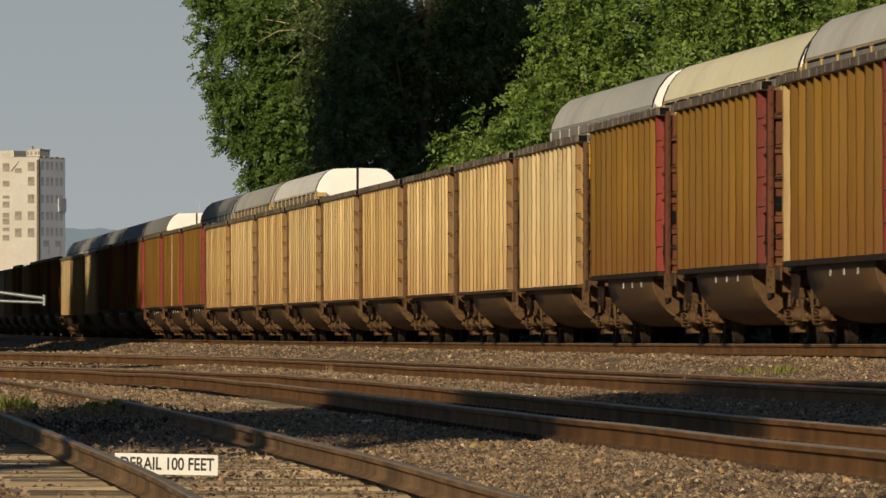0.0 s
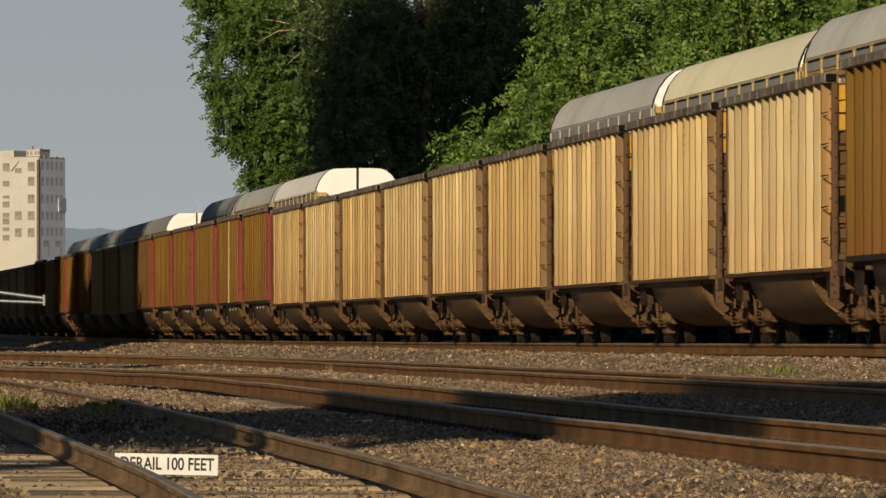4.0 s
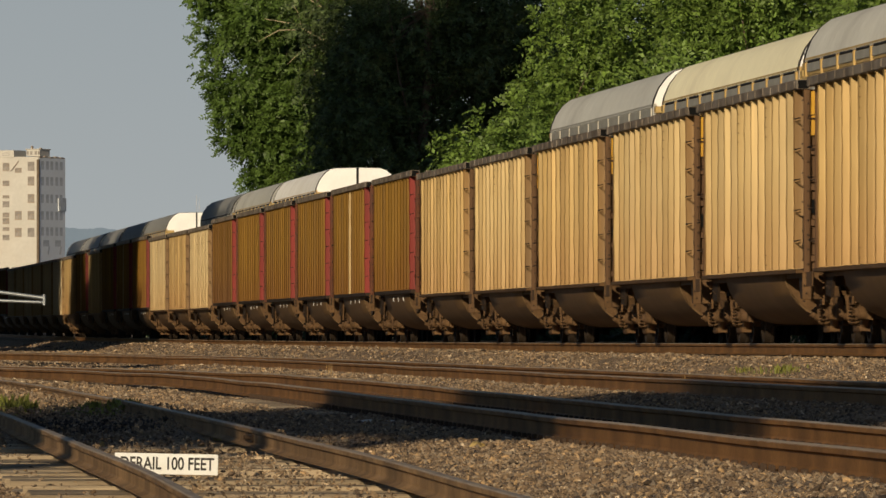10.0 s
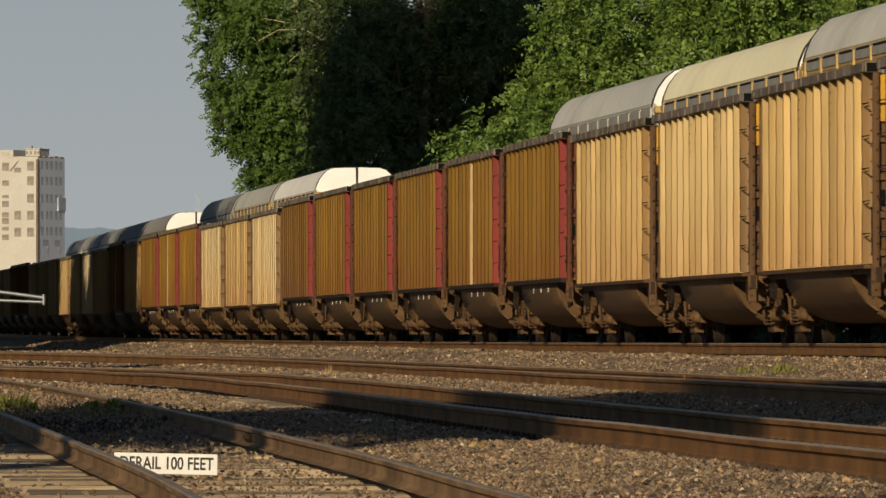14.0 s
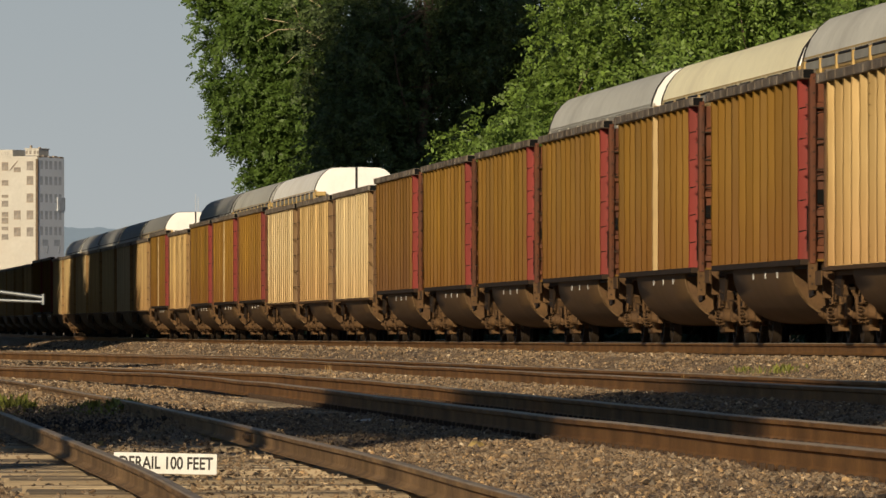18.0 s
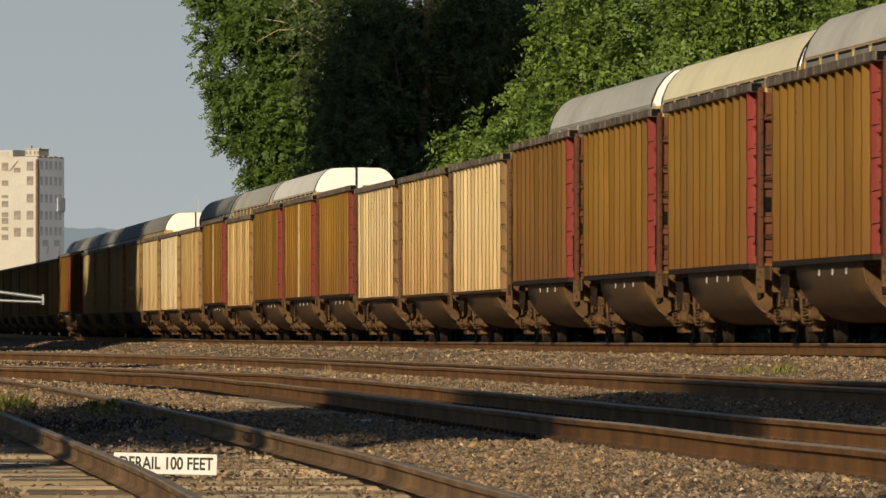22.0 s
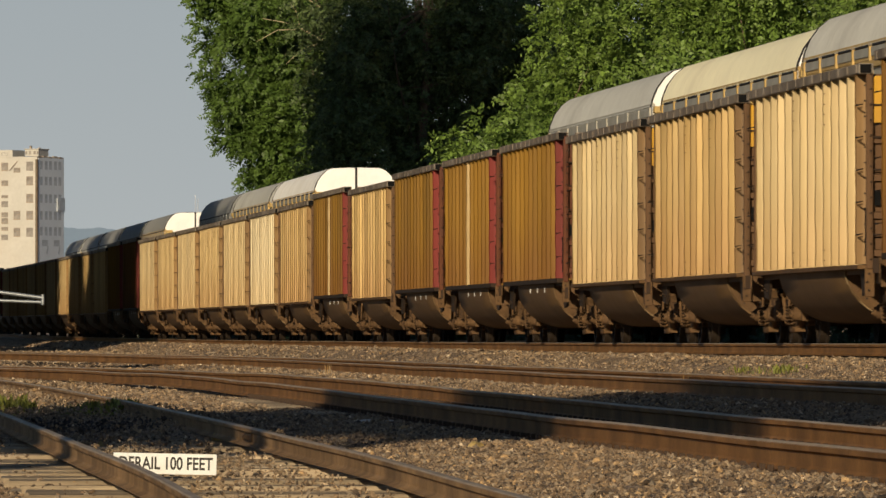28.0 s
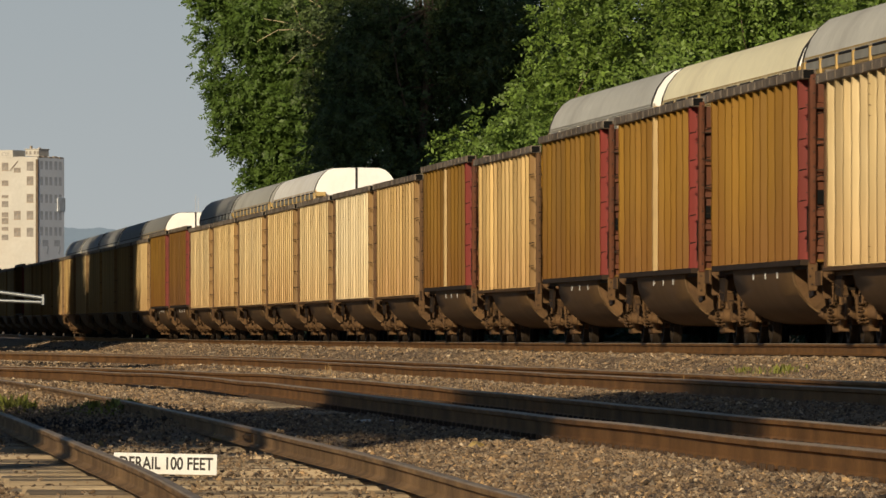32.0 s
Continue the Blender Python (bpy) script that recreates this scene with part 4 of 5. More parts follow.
def car_carrier(roof, door, label, frame_paint="rack_yellow"):
    c = tagged(new("car_carrier"), label, "rail car", "parked covered car carriers")
    part("roof", RM["roof"], roof, c)
    for e in (-1, 1):
        part("roof_hoop", RM["hoop"], "dark", c, "dark roof end hoop", m=pose(0, e * 13.27, 0))
    part("underframe", RM["deck"], "post", c)
    for sx in (-1, 1):
        part("side_screens", RM["side"], "rack_panel", c, "grey perforated side panels", m=pose(sx * 1.34, 0, 0))
        part("side_rail", RM["frame"], frame_paint, c, "side rails", m=pose(sx * 1.38, 0, 0))
        for k in range(11):
            part("side_stud", RM["stud"], frame_paint, c, m=pose(sx * 1.39, -13.0 + k * 2.6, 0))
        for k in range(10):
            part("vent_panel", RM["vent"], "rack_panel", c, "grey vent panel", m=pose(sx * 1.40, -13.0 + 1.3 + k * 2.6, 4.885))
            if frame_paint != "rack_panel":
                part("vent_slot", RM["slot"], "dark", c, "dark vent slot", m=pose(sx * 1.402, -13.0 + 1.3 + k * 2.6, 4.885))
        for e in (-1, 1):
            part("corner_bracket", RM["bracket"], "rack_yellow", c, "yellow corner bracket", m=pose(sx * 1.22, e * 13.6, 0))
    for e in (-1, 1):
        for sx in (-1, 1):
            part("end_door", RM["door"], door, c, "white end door leaf", m=Matrix.Translation((0, e * 13.36, 0)) @ Matrix.Diagonal((1, 1, 1, 1)) if sx < 0 else pose(0, e * 13.75, 0, 0, 0, 180))
    for e in (-1, 1):
        truck = part("truck", CM["bolster"], "truck", c, m=pose(0, e * 10.2, 0))
        for x in (-1.02, 1.02):
            part("side_frame", CM["frame"], "truck", truck, m=pose(x, 0, 0, 0, 0, 0 if x < 0 else 180))
        for y in (-0.89, 0.89):
            part("wheelset", CM["wheels"], "wheel", truck, m=pose(0, y, 0.42))
    return c


RACK_O, RACK_Z = 20.4, 0.66
grey = car_carrier("rack_grey", "rack_white", "grey-roofed covered car carrier with grey side frames", "rack_panel")
mustard = car_carrier("rack_grey", "rack_white", "grey-roofed covered car carrier with mustard side frames")
cream = car_carrier("rack_cream", "rack_white", "cream-roofed covered car carrier with mustard side frames")
white = car_carrier("rack_white", "rack_white", "white covered car carrier with clean white end doors")
slate = car_carrier("rack_slate", "rack_white", "slate-roofed covered car carrier with a white end")
far_grey = car_carrier("rack_grey", "rack_slate", "weathered grey covered car carrier beyond a white one")
far_slate = car_carrier("rack_slate", "rack_slate", "slate-coloured covered car carrier parked on the siding", "rack_slate")
grey.matrix_basis = heading(220.4, RACK_O, RACK_Z)
cream.matrix_basis = heading(191.5, RACK_O, RACK_Z)
far_grey.matrix_basis = heading(375.0, 20.5, RACK_Z)
white.matrix_basis = heading(346.0, 20.5, RACK_Z)
slate.matrix_basis = heading(469.0, 20.65, RACK_Z)
far_slate.matrix_basis = heading(498.0, 20.65, RACK_Z)
mustard.matrix_basis = heading(163.9, RACK_O, RACK_Z + 0.12)
copy_thing(cream, heading(135.6, RACK_O, RACK_Z))
for s, kind in ((404.0, far_slate), (527.0, far_slate), (556.0, far_slate), (585.0, far_slate)):
    copy_thing(kind, heading(s, 20.5 if s < 420 else 20.65, RACK_Z))


# ---- trees ----
def leaves(centres, radii, counts, size, seed, squash=0.8, droop=0.3, lobe=2.2):
    rnd = np.random.default_rng(seed)
    c = np.repeat(np.asarray(centres), counts, axis=0)
    r = np.repeat(np.asarray(radii), counts)
    n = len(c)
    d = rnd.normal(size=(n, 3))
    d /= np.linalg.norm(d, axis=1, keepdims=True)
    p = c + d * (r * rnd.random(n) ** 0.45)[:, None] * np.array([1, 1, squash])
    # each leaf: a folded diamond of two triangles, pointing outward and down
    axis = d + rnd.normal(size=(n, 3)) * 0.7 + np.array([0, 0, -droop])
    axis /= np.linalg.norm(axis, axis=1, keepdims=True)
    up = rnd.normal(size=(n, 3)) * 0.55 + d * 0.9 + np.array([0, 0, 0.35])
    axis = axis + np.cross(d, rnd.normal(size=(n, 3))) * 0.9
    axis /= np.linalg.norm(axis, axis=1, keepdims=True)
    side = np.cross(axis, up)
    side /= np.linalg.norm(side, axis=1, keepdims=True) + 1e-9
    nor = np.cross(side, axis)
    ln_ = size * rnd.uniform(0.6, 1.3, n)[:, None]
    v = np.stack([p, p + axis * ln_ * 0.5 + side * ln_ / lobe * 0.55 + nor * ln_ * 0.10, p + axis * ln_, p + axis * ln_ * 0.5 - side * ln_ / lobe * 0.55 + nor * ln_ * 0.10], 1)
    f = np.arange(n * 4).reshape(n, 4)
    return v.reshape(-1, 3), f


def sprays(centres, radii, counts, size, seed, droop=0.5, length=0.8, pairs=6):
    """Leafy shoots: each a drooping stalk with leaves to both sides."""
    rnd = np.random.default_rng(seed)
    mids = np.asarray(centres)
    k = np.maximum(2, (np.asarray(counts) / (pairs * 2)).astype(int))
    c, r = np.repeat(mids, k, axis=0), np.repeat(np.asarray(radii), k)
    n = len(c)
    d = rnd.normal(size=(n, 3))
    d /= np.linalg.norm(d, axis=1, keepdims=True)
    p = c + d * (r * rnd.random(n) ** 0.5)[:, None] * np.array([1, 1, 0.8])
    a = d * 0.9 + rnd.normal(size=(n, 3)) * 0.45 + np.array([0, 0, 0.15])
    a /= np.linalg.norm(a, axis=1, keepdims=True)
    ln_ = length * rnd.uniform(0.5, 1.25, n)
    up = d * 0.8 + rnd.normal(size=(n, 3)) * 0.5 + np.array([0, 0, 0.7])
    g = droop * rnd.uniform(0.5, 1.5, n)
    out = []
    for q in range(pairs):
        u = (q + 0.6) / pairs
        pos = p + a * (ln_ * u)[:, None]
        pos[:, 2] -= g * ln_ * u * u
        tan = a.copy()
        tan[:, 2] -= 2 * g * u
        tan /= np.linalg.norm(tan, axis=1, keepdims=True)
        side = np.cross(tan, up)
        side /= np.linalg.norm(side, axis=1, keepdims=True) + 1e-9
        for w in (-1, 1):
            ax = tan * 0.55 + side * w * 0.85 + rnd.normal(size=(n, 3)) * 0.22
            ax[:, 2] -= 0.2
            ax /= np.linalg.norm(ax, axis=1, keepdims=True)
            wide = np.cross(ax, up + rnd.normal(size=(n, 3)) * 0.35)
            wide /= np.linalg.norm(wide, axis=1, keepdims=True) + 1e-9
            sz = (size * rnd.uniform(0.7, 1.25, n) * (1.15 - 0.5 * u))[:, None]
            out.append(np.stack([pos, pos + ax * sz * 0.45 + wide * sz * 0.26, pos + ax * sz, pos + ax * sz * 0.45 - wide * sz * 0.26], 1))
    v = np.concatenate(out).reshape(-1, 3)
    return v, np.arange(len(v)).reshape(-1, 4)


def tree(name, s, o, height, lobes, leaf, label, leaf_size, density, seed, clump=1.2, trunk_r=0.35, limb_count=4, base=None, droop=0.3, leaf_count=110, shoot=0.0):
    """lobes: ellipsoids (ds, do, z, rs, ro, rz) that make the crown's uneven outline."""
    rnd = np.random.default_rng(seed)
    z0 = ground_z(s, o) if base is None else base
    t = tagged(new(name), label, "tree", "trees behind the siding")
    t.matrix_basis = heading(s, o, z0)
    pts = [(0.25 * math.sin(k * 1.3 + seed), 0.25 * math.cos(k * 1.7 + seed), height * 0.85 * k / 6 - 0.1) for k in range(7)]
    wood = Geo().tube(pts, [trunk_r * (1 - 0.13 * k) for k in range(7)], 9)
    centres, radii, counts = [], [], []
    for (ds, do, z, rs, ro, rz) in lobes:
        area = rs * ro + ro * rz + rs * rz
        n = max(6, int(density * area / (clump * clump)))
        d = rnd.normal(size=(n, 3))
        d /= np.linalg.norm(d, axis=1, keepdims=True)
        q = rnd.uniform(0.55, 1.08, n)[:, None]
        if shoot:
            # boughs: clumps gather in tufts round a few heads, with hollows between
            heads = rnd.normal(size=(max(8, int(area * 0.75)), 3))
            heads /= np.linalg.norm(heads, axis=1, keepdims=True)
            heads *= rnd.uniform(0.80, 1.04, (len(heads), 1))
            d = heads[rnd.integers(0, len(heads), n)] + rnd.normal(size=(n, 3)) * 0.55 / np.array([ro, rs, rz])
            q = np.where(rnd.random(n) < 0.3, 0.68, 1.0)[:, None]
        cc = d * q * np.array([ro, rs, rz]) + np.array([do, ds, z])
        for c in cc:
            if c[2] < 0.4:
                continue
            centres.append(c)
            rr = clump * rnd.choice([0.4, 0.6, 0.8, 1.0, 1.3])
            radii.append(rr)
            counts.append(int(leaf_count * (0.35 + rr * rr / (clump * clump))))
        for _ in range(limb_count):
            k = rnd.integers(0, len(cc))
            b = Vector(pts[int(rnd.integers(2, 6))])
            e_ = Vector(cc[k]) * 0.6 + b * 0.4
            mid = (b + e_) / 2 + Vector(rnd.normal(size=3) * 0.5)
            wood.tube([b, mid, e_], [trunk_r * 0.25, trunk_r * 0.14, trunk_r * 0.04], 5, False)
    part("trunk", wood, "bark", t, "grey-brown trunk and limbs")
    if shoot:
        v, f = sprays(centres, radii, counts, leaf_size, seed + 5, droop, shoot)
    else:
        v, f = leaves(centres, radii, counts, leaf_size, seed + 5, droop=droop)
    crown = raw_mesh("crown", v, f)
    part("crown", crown, leaf, t, "")
    return t


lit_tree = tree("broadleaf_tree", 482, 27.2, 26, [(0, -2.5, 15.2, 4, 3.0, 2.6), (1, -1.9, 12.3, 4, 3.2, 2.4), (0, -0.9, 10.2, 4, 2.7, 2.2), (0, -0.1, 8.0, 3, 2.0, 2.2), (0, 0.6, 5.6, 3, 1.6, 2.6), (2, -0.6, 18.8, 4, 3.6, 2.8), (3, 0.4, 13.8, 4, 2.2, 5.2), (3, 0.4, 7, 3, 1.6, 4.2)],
     "leaf_left", "large green broadleaf tree in evening sun", 0.23, 2.6, 21, 0.8, leaf_count=320, shoot=0.6)
twigs = Geo()
for x0, z0, x1, z1, r in ((0.6, 14.6, -2.3, 15.6, 0.055), (-0.6, 15.1, -2.6, 14.5, 0.04), (0.4, 14.4, -1.2, 13.4, 0.035), (0.5, 16.2, -1.4, 16.8, 0.04), (-0.4, 15.0, -1.0, 16.4, 0.03)):
    twigs.tube([(x0, -4.4, z0), ((x0 + x1) / 2, -5.0, (z0 + z1) / 2 + 0.25), (x1, -5.2, z1)], [r, r * 0.7, r * 0.3], 5)
part("bare_branch", twigs, "dead_wood", lit_tree, "pale bare branches")
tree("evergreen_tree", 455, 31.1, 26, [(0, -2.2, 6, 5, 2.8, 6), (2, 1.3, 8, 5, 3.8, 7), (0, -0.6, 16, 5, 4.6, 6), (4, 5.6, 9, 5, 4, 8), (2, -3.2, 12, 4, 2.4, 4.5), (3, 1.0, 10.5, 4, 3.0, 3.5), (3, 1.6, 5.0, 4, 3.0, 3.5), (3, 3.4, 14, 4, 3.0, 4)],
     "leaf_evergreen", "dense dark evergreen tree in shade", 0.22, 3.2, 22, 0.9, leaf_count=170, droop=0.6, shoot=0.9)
LEAFY = "bright green leafy tree with drooping branches"
tree("leafy_tree", 300, 26.5, 14, [(0, -2.2, 5.0, 3, 2.2, 2.6), (2, 0.5, 7.0, 4, 3.2, 3.5), (0, 0.6, 10.5, 4, 2.8, 3.0), (-2, -3.4, 6.0, 2, 1.4, 1.0)],
     "leaf_right", LEAFY, 0.175, 2.6, 23, 0.62, leaf_count=160, droop=0.55, shoot=0.75)
tree("leafy_tree", 272, 28.0, 14, [(0, -1, 5.5, 4, 2.8, 3.0), (2, 1.5, 8.5, 4, 3.4, 3.4), (0, 0.0, 12, 4, 3.2, 3.0)],
     "leaf_right", LEAFY, 0.175, 2.6, 24, 0.62, leaf_count=160, droop=0.55, shoot=0.75)
tree("leafy_tree", 250, 29.5, 14, [(0, -0.6, 6.5, 4, 3.0, 3.0), (2, 2.5, 8.5, 4, 3.4, 3.4), (0, 1.0, 12, 4, 3.2, 3.0)],
     "leaf_right", LEAFY, 0.175, 2.6, 25, 0.62, leaf_count=160, droop=0.55, shoot=0.75)
tree("leafy_tree", 238, 32.0, 14, [(0, -0.6, 6.5, 4, 3.0, 3.4), (2, 2.5, 9.5, 4, 3.4, 3.4)],
     "leaf_right", LEAFY, 0.175, 2.6, 26, 0.62, leaf_count=160, droop=0.55, shoot=0.75)


def undergrowth():
    """Brambles and saplings along the foot of the trees."""
    rnd = np.random.default_rng(77)
    centres, radii, counts = [], [], []
    for s in np.arange(140, 640, 1.1):
        for _ in range(2):
            o = 25.2 + rnd.uniform(0, 2.4)
            centres.append(at(s + rnd.uniform(-0.6, 0.6), o, ground_z(s, o) + rnd.uniform(0.3, 2.6))[:])
            radii.append(rnd.uniform(0.7, 1.3))
            counts.append(60)
    # low strip added to hide the sunlit growth behind gaps under the cars
    for s in np.arange(222, 350, 0.5):
        o = rnd.uniform(21.9, 22.7)
        centres.append(at(s, o, ground_z(s, o) + rnd.uniform(0.15, 0.38))[:])
        radii.append(rnd.uniform(0.3, 0.45))
        counts.append(45)
    v, f = leaves(centres, radii, counts, 0.30, 78)
    me = raw_mesh("undergrowth", v, f)
    me.materials.append(M["leaf_dark"])
    tagged(new("undergrowth", me), "dark green brambles and saplings along the siding", "bushes", kind="stuff")


undergrowth()


# ---- far tower, hills, masts ----
def wedge_place(x, y, d):
    """A point of the far view: x, y across and down the picture at distance d."""
    f = 784 / math.tan(radians(LENS / 2))
    return Vector(((x - 784) / f * d, d, CAM_Z + (592 - y) / f * d))


def tower():
    d, px = 1880.0, 1880 * 2 * math.tan(radians(LENS / 2)) / 1568
    t = tagged(new("apartment_tower"), "cream concrete tower with broken windows and a haze-paled side", "building")
    corner = wedge_place(68, 592, d)
    t.matrix_basis = pose(corner.x, corner.y, 0, 0, 0, -20.0)
    c, sn = math.cos(radians(20)), math.sin(radians(20))
    fw, sd = 130 * px / c, 43 * px / sn

    def front(x):
        return (x - 70) * px / c

    def side(x):
        return (x - 70) * px / sn

    def zz(y):
        return (592 - y) * px + CAM_Z
    part("wall", Geo().box((-fw / 2, sd / 2, zz(278) / 2 - 2), (fw, sd, zz(278) + 4), 0.1), "concrete", t)
    part("stair_block", Geo().box((-fw / 2 + front(26) / 2, 3, zz(270) - 0.3), (fw + front(26), 6.2, zz(263) - zz(276)), 0.05), "concrete", t)
    part("side_wall", Geo().box((-0.23, sd / 2 + 0.3, zz(280) / 2 - 2), (0.54, sd - 0.7, zz(280) + 4), 0.05), "tower_side", t, "side wall paled blue-grey for distance haze")
    # strip added along the corner for its darker brown seam
    part("corner_pipe", Geo().box((-0.10, 0.1, zz(283) / 2), (0.45, 0.5, zz(283)), 0.04), "bark", t, "narrow brown strip along the tower corner")
    # coping on the roof edge
    for k in range(5):
        part("coping_block", Geo().box((-0.2, side(74 + 8.4 * k), zz(279 - (k % 2))), (0.5, 5.0 * px / sn, 3.0 * px), 0.03), "tower_trim", t)
    house = Geo().box((front(55), 4, zz(271)), (26 * px, 5, 12 * px), 0.05).box((front(55), 4, zz(264.5)), (29 * px, 5.4, 1.6 * px), 0.04)
    part("penthouse", house, "concrete", t)
    for x in (45, 52, 60, 66):
        part("penthouse_window", Geo().box((front(x), 1.46, zz(271)), (4 * px, 0.12, 6 * px)), "glass", t)
    part("chimney", Geo().box((front(48), 3, zz(262)), (2.6 * px, 0.7, 7 * px), 0.03).box((front(63), 3, zz(264)), (4 * px, 0.7, 4 * px), 0.03), "tower_trim", t, "small brown chimneys")
    part("roof_strut", Geo().tube([(front(22), -0.5, zz(303)), (front(35), -0.2, zz(286))], 0.7 * px, 6), "tower_trim", t, "leaning brown strut")
    pane = Geo().box((0, 0, 0), (1, 0.12, 1)).mesh("window")
    frames = []
    for n in range(3):
        rnd = random.Random(n)
        fr = Geo()
        for dx, dz, a, b_ in ((-0.5, 0, 0.06, 1.04), (0.5, 0, 0.06, 1.04), (0, 0.5, 1.04, 0.06), (0, -0.5, 1.10, 0.09), (0, 0.1, 1.0, 0.04), (0.05, 0, 0.04, 1.0)):
            fr.box((dx, -0.06, dz), (a, 0.05, b_))
        for _ in range(1 + n):
            fr.box((rnd.uniform(-0.35, 0.35), -0.05, rnd.uniform(-0.35, 0.35)), (0.26, 0.02, 0.2))
        frames.append(fr.mesh("window_frame"))

    def window(m, w, h, n=None):
        ob = part("window", pane, "glass" if n is not None else "side_glass", t, m=m @ Matrix.Diagonal((w, 1, h, 1)))
        if n is not None:
            part("window_frame", frames[n % 3], "glass" if n % 4 == 0 else "tower_trim", ob)
    k = 0
    for x, ys in ((57, (295, 321, 352, 382, 412)), (34, (302, 382, 412)), (12, (273, 296, 325, 349, 362, 381, 392, 406, 421)), (-12, (268, 295, 325, 352, 382, 412)), (-36, (295, 325, 352, 382, 412))):
        for y in ys:
            tall = {273: 5, 296: 14, 325: 9, 349: 5, 362: 10, 381: 8, 392: 10, 406: 6, 421: 9}.get(y, 14) if x == 12 else (8 if y == 302 else 15)
            window(pose(front(x), -0.02, zz(y)), 12 * px, tall * px, k)
            k += 1
    for x in (76, 84, 91, 99, 106):
        for y in (293, 321, 352, 382, 410):
            window(pose(-0.01, side(x), zz(y), 0, 0, 90), 4.4 * px / sn, 15 * px)
    for x in (82, 101):
        window(pose(-0.01, side(x), zz(431), 0, 0, 90), 9 * px / sn, 11 * px)
        part("awning", Geo().box((0.02, side(x + 4), zz(443)), (0.1, 2 * px / sn, 16 * px), 0.05, Matrix.Rotation(radians(-24), 4, "X")), "side_glass", t, "sloping grey awning")
    part("balcony", Geo().box((0.10, side(107), zz(362)), (0.3, 12 * px / sn, 24 * px), 0.05), "side_glass", t)
    part("balcony_window", Geo().box((0.23, side(107), zz(366)), (0.1, 8 * px / sn, 12 * px)), "side_glass", t)

tower()


def hills():
    g = Geo()
    d = 4200.0
    ridge = [(-400, 430), (-150, 420), (60, 408), (112, 403), (150, 406), (185, 404), (230, 412), (300, 425), (500, 440), (900, 450), (1600, 455), (2200, 470)]
    pts = []
    for i in range(len(ridge) - 1):
        (xa, ya), (xb, yb) = ridge[i], ridge[i + 1]
        for k in range(12):
            x, y = xa + (xb - xa) * k / 12, ya + (yb - ya) * k / 12
            pts.append(wedge_place(x, y + 2.5 * noise.noise(Vector((x * 0.06, 0, 0))) + 1.5 * noise.noise(Vector((x * 0.23, 4, 0))), d))
    n = len(pts)
    verts = [p for p in pts] + [Vector((p.x, p.y - 500, -2)) for p in pts] + [Vector((p.x, p.y + 600, -2)) for p in pts]
    faces = [(i, i + 1, n + i + 1, n + i) for i in range(n - 1)] + [(i + 1, i, 2 * n + i, 2 * n + i + 1) for i in range(n - 1)]
    g.add(verts, faces)
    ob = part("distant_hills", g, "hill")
    tagged(ob, "wooded hills on the horizon, glowing blue-grey for haze", "hill", kind="structure")


hills()


def haze_ring():
    """A glowing ring: hazy sky low over the horizon, all round, far behind everything."""
    g = Geo()
    n, r = 96, 4700.0
    v = [(r * math.cos(2 * math.pi * k / n), r * math.sin(2 * math.pi * k / n), z) for z in (-5.0, 100.0, 250.0) for k in range(n)]
    g.add(v, [(i * n + k, i * n + (k + 1) % n, (i + 1) * n + (k + 1) % n, (i + 1) * n + k) for i in range(2) for k in range(n)])
    tagged(part("backdrop_sky", g, "haze"), "pale blue-grey hazy evening sky above the horizon", "sky", kind="structure")


haze_ring()


def mast(x, top, d, r):
    p, q = wedge_place(x, 592, d), wedge_place(x, top, d)
    ob = tagged(new("radio_mast"), "slender pale radio mast far beyond the siding", "mast")
    ob.matrix_basis = pose(p.x, p.y, 0)
    part("pole", Geo().tube([(0, 0, 0), (0, 0, q.z * 0.6), (0, 0, q.z)], [r, r, r * 0.6], 8), "mast", ob)


mast(348, 346, 800, 0.026)
mast(352.5, 352, 800, 0.034)


# ---- the small sign between the rails ----
def derail_sign():
    f = 784 / math.tan(radians(LENS / 2))
    d = 59.0
    px = d / f
    c = wedge_place(294.5, 822, d)
    sg = tagged(new("derail_sign"), "low white sign with black lettering between the rails", "sign")
    sg.matrix_basis = pose(c.x, c.y, c.z, 3, 1.2, 0)
    w, h = 183 * px, 37 * px
    part("board", Geo().box((0, 0, 0), (w, 0.012, h), 0.003), "sign", sg)
    part("stake", Geo().box((-w * 0.3, 0.025, -h * 0.15 - 0.08), (0.04, 0.03, h * 1.0 + 0.16), 0.004).box((w * 0.3, 0.025, -h * 0.15 - 0.08), (0.04, 0.03, h * 1.0 + 0.16), 0.004), "tie", sg, "wooden stakes")
    cu = bpy.data.curves.new("lettering", "FONT")
    cu.offset = 0.022
    cu.body, cu.align_x, cu.align_y, cu.size, cu.extrude = "DERAIL 100 FEET", "CENTER", "CENTER", 1.0, 0.0
    tmp = new("lettering", cu)
    bpy.context.view_layer.update()
    me = bpy.data.meshes.new_from_object(tmp.evaluated_get(bpy.context.evaluated_depsgraph_get()))
    size = tmp.dimensions.copy()
    bpy.data.objects.remove(tmp)
    me.transform(Matrix.Diagonal((w * 0.905 / size.x, h * 0.62 / size.y, 1, 1)))
    me.name = "lettering"
    part("lettering", me, "sign_ink", sg, "black capital letters and numbers", m=pose(0.004, -0.0085, 0, 90, 0, 0), smooth=0)


derail_sign()


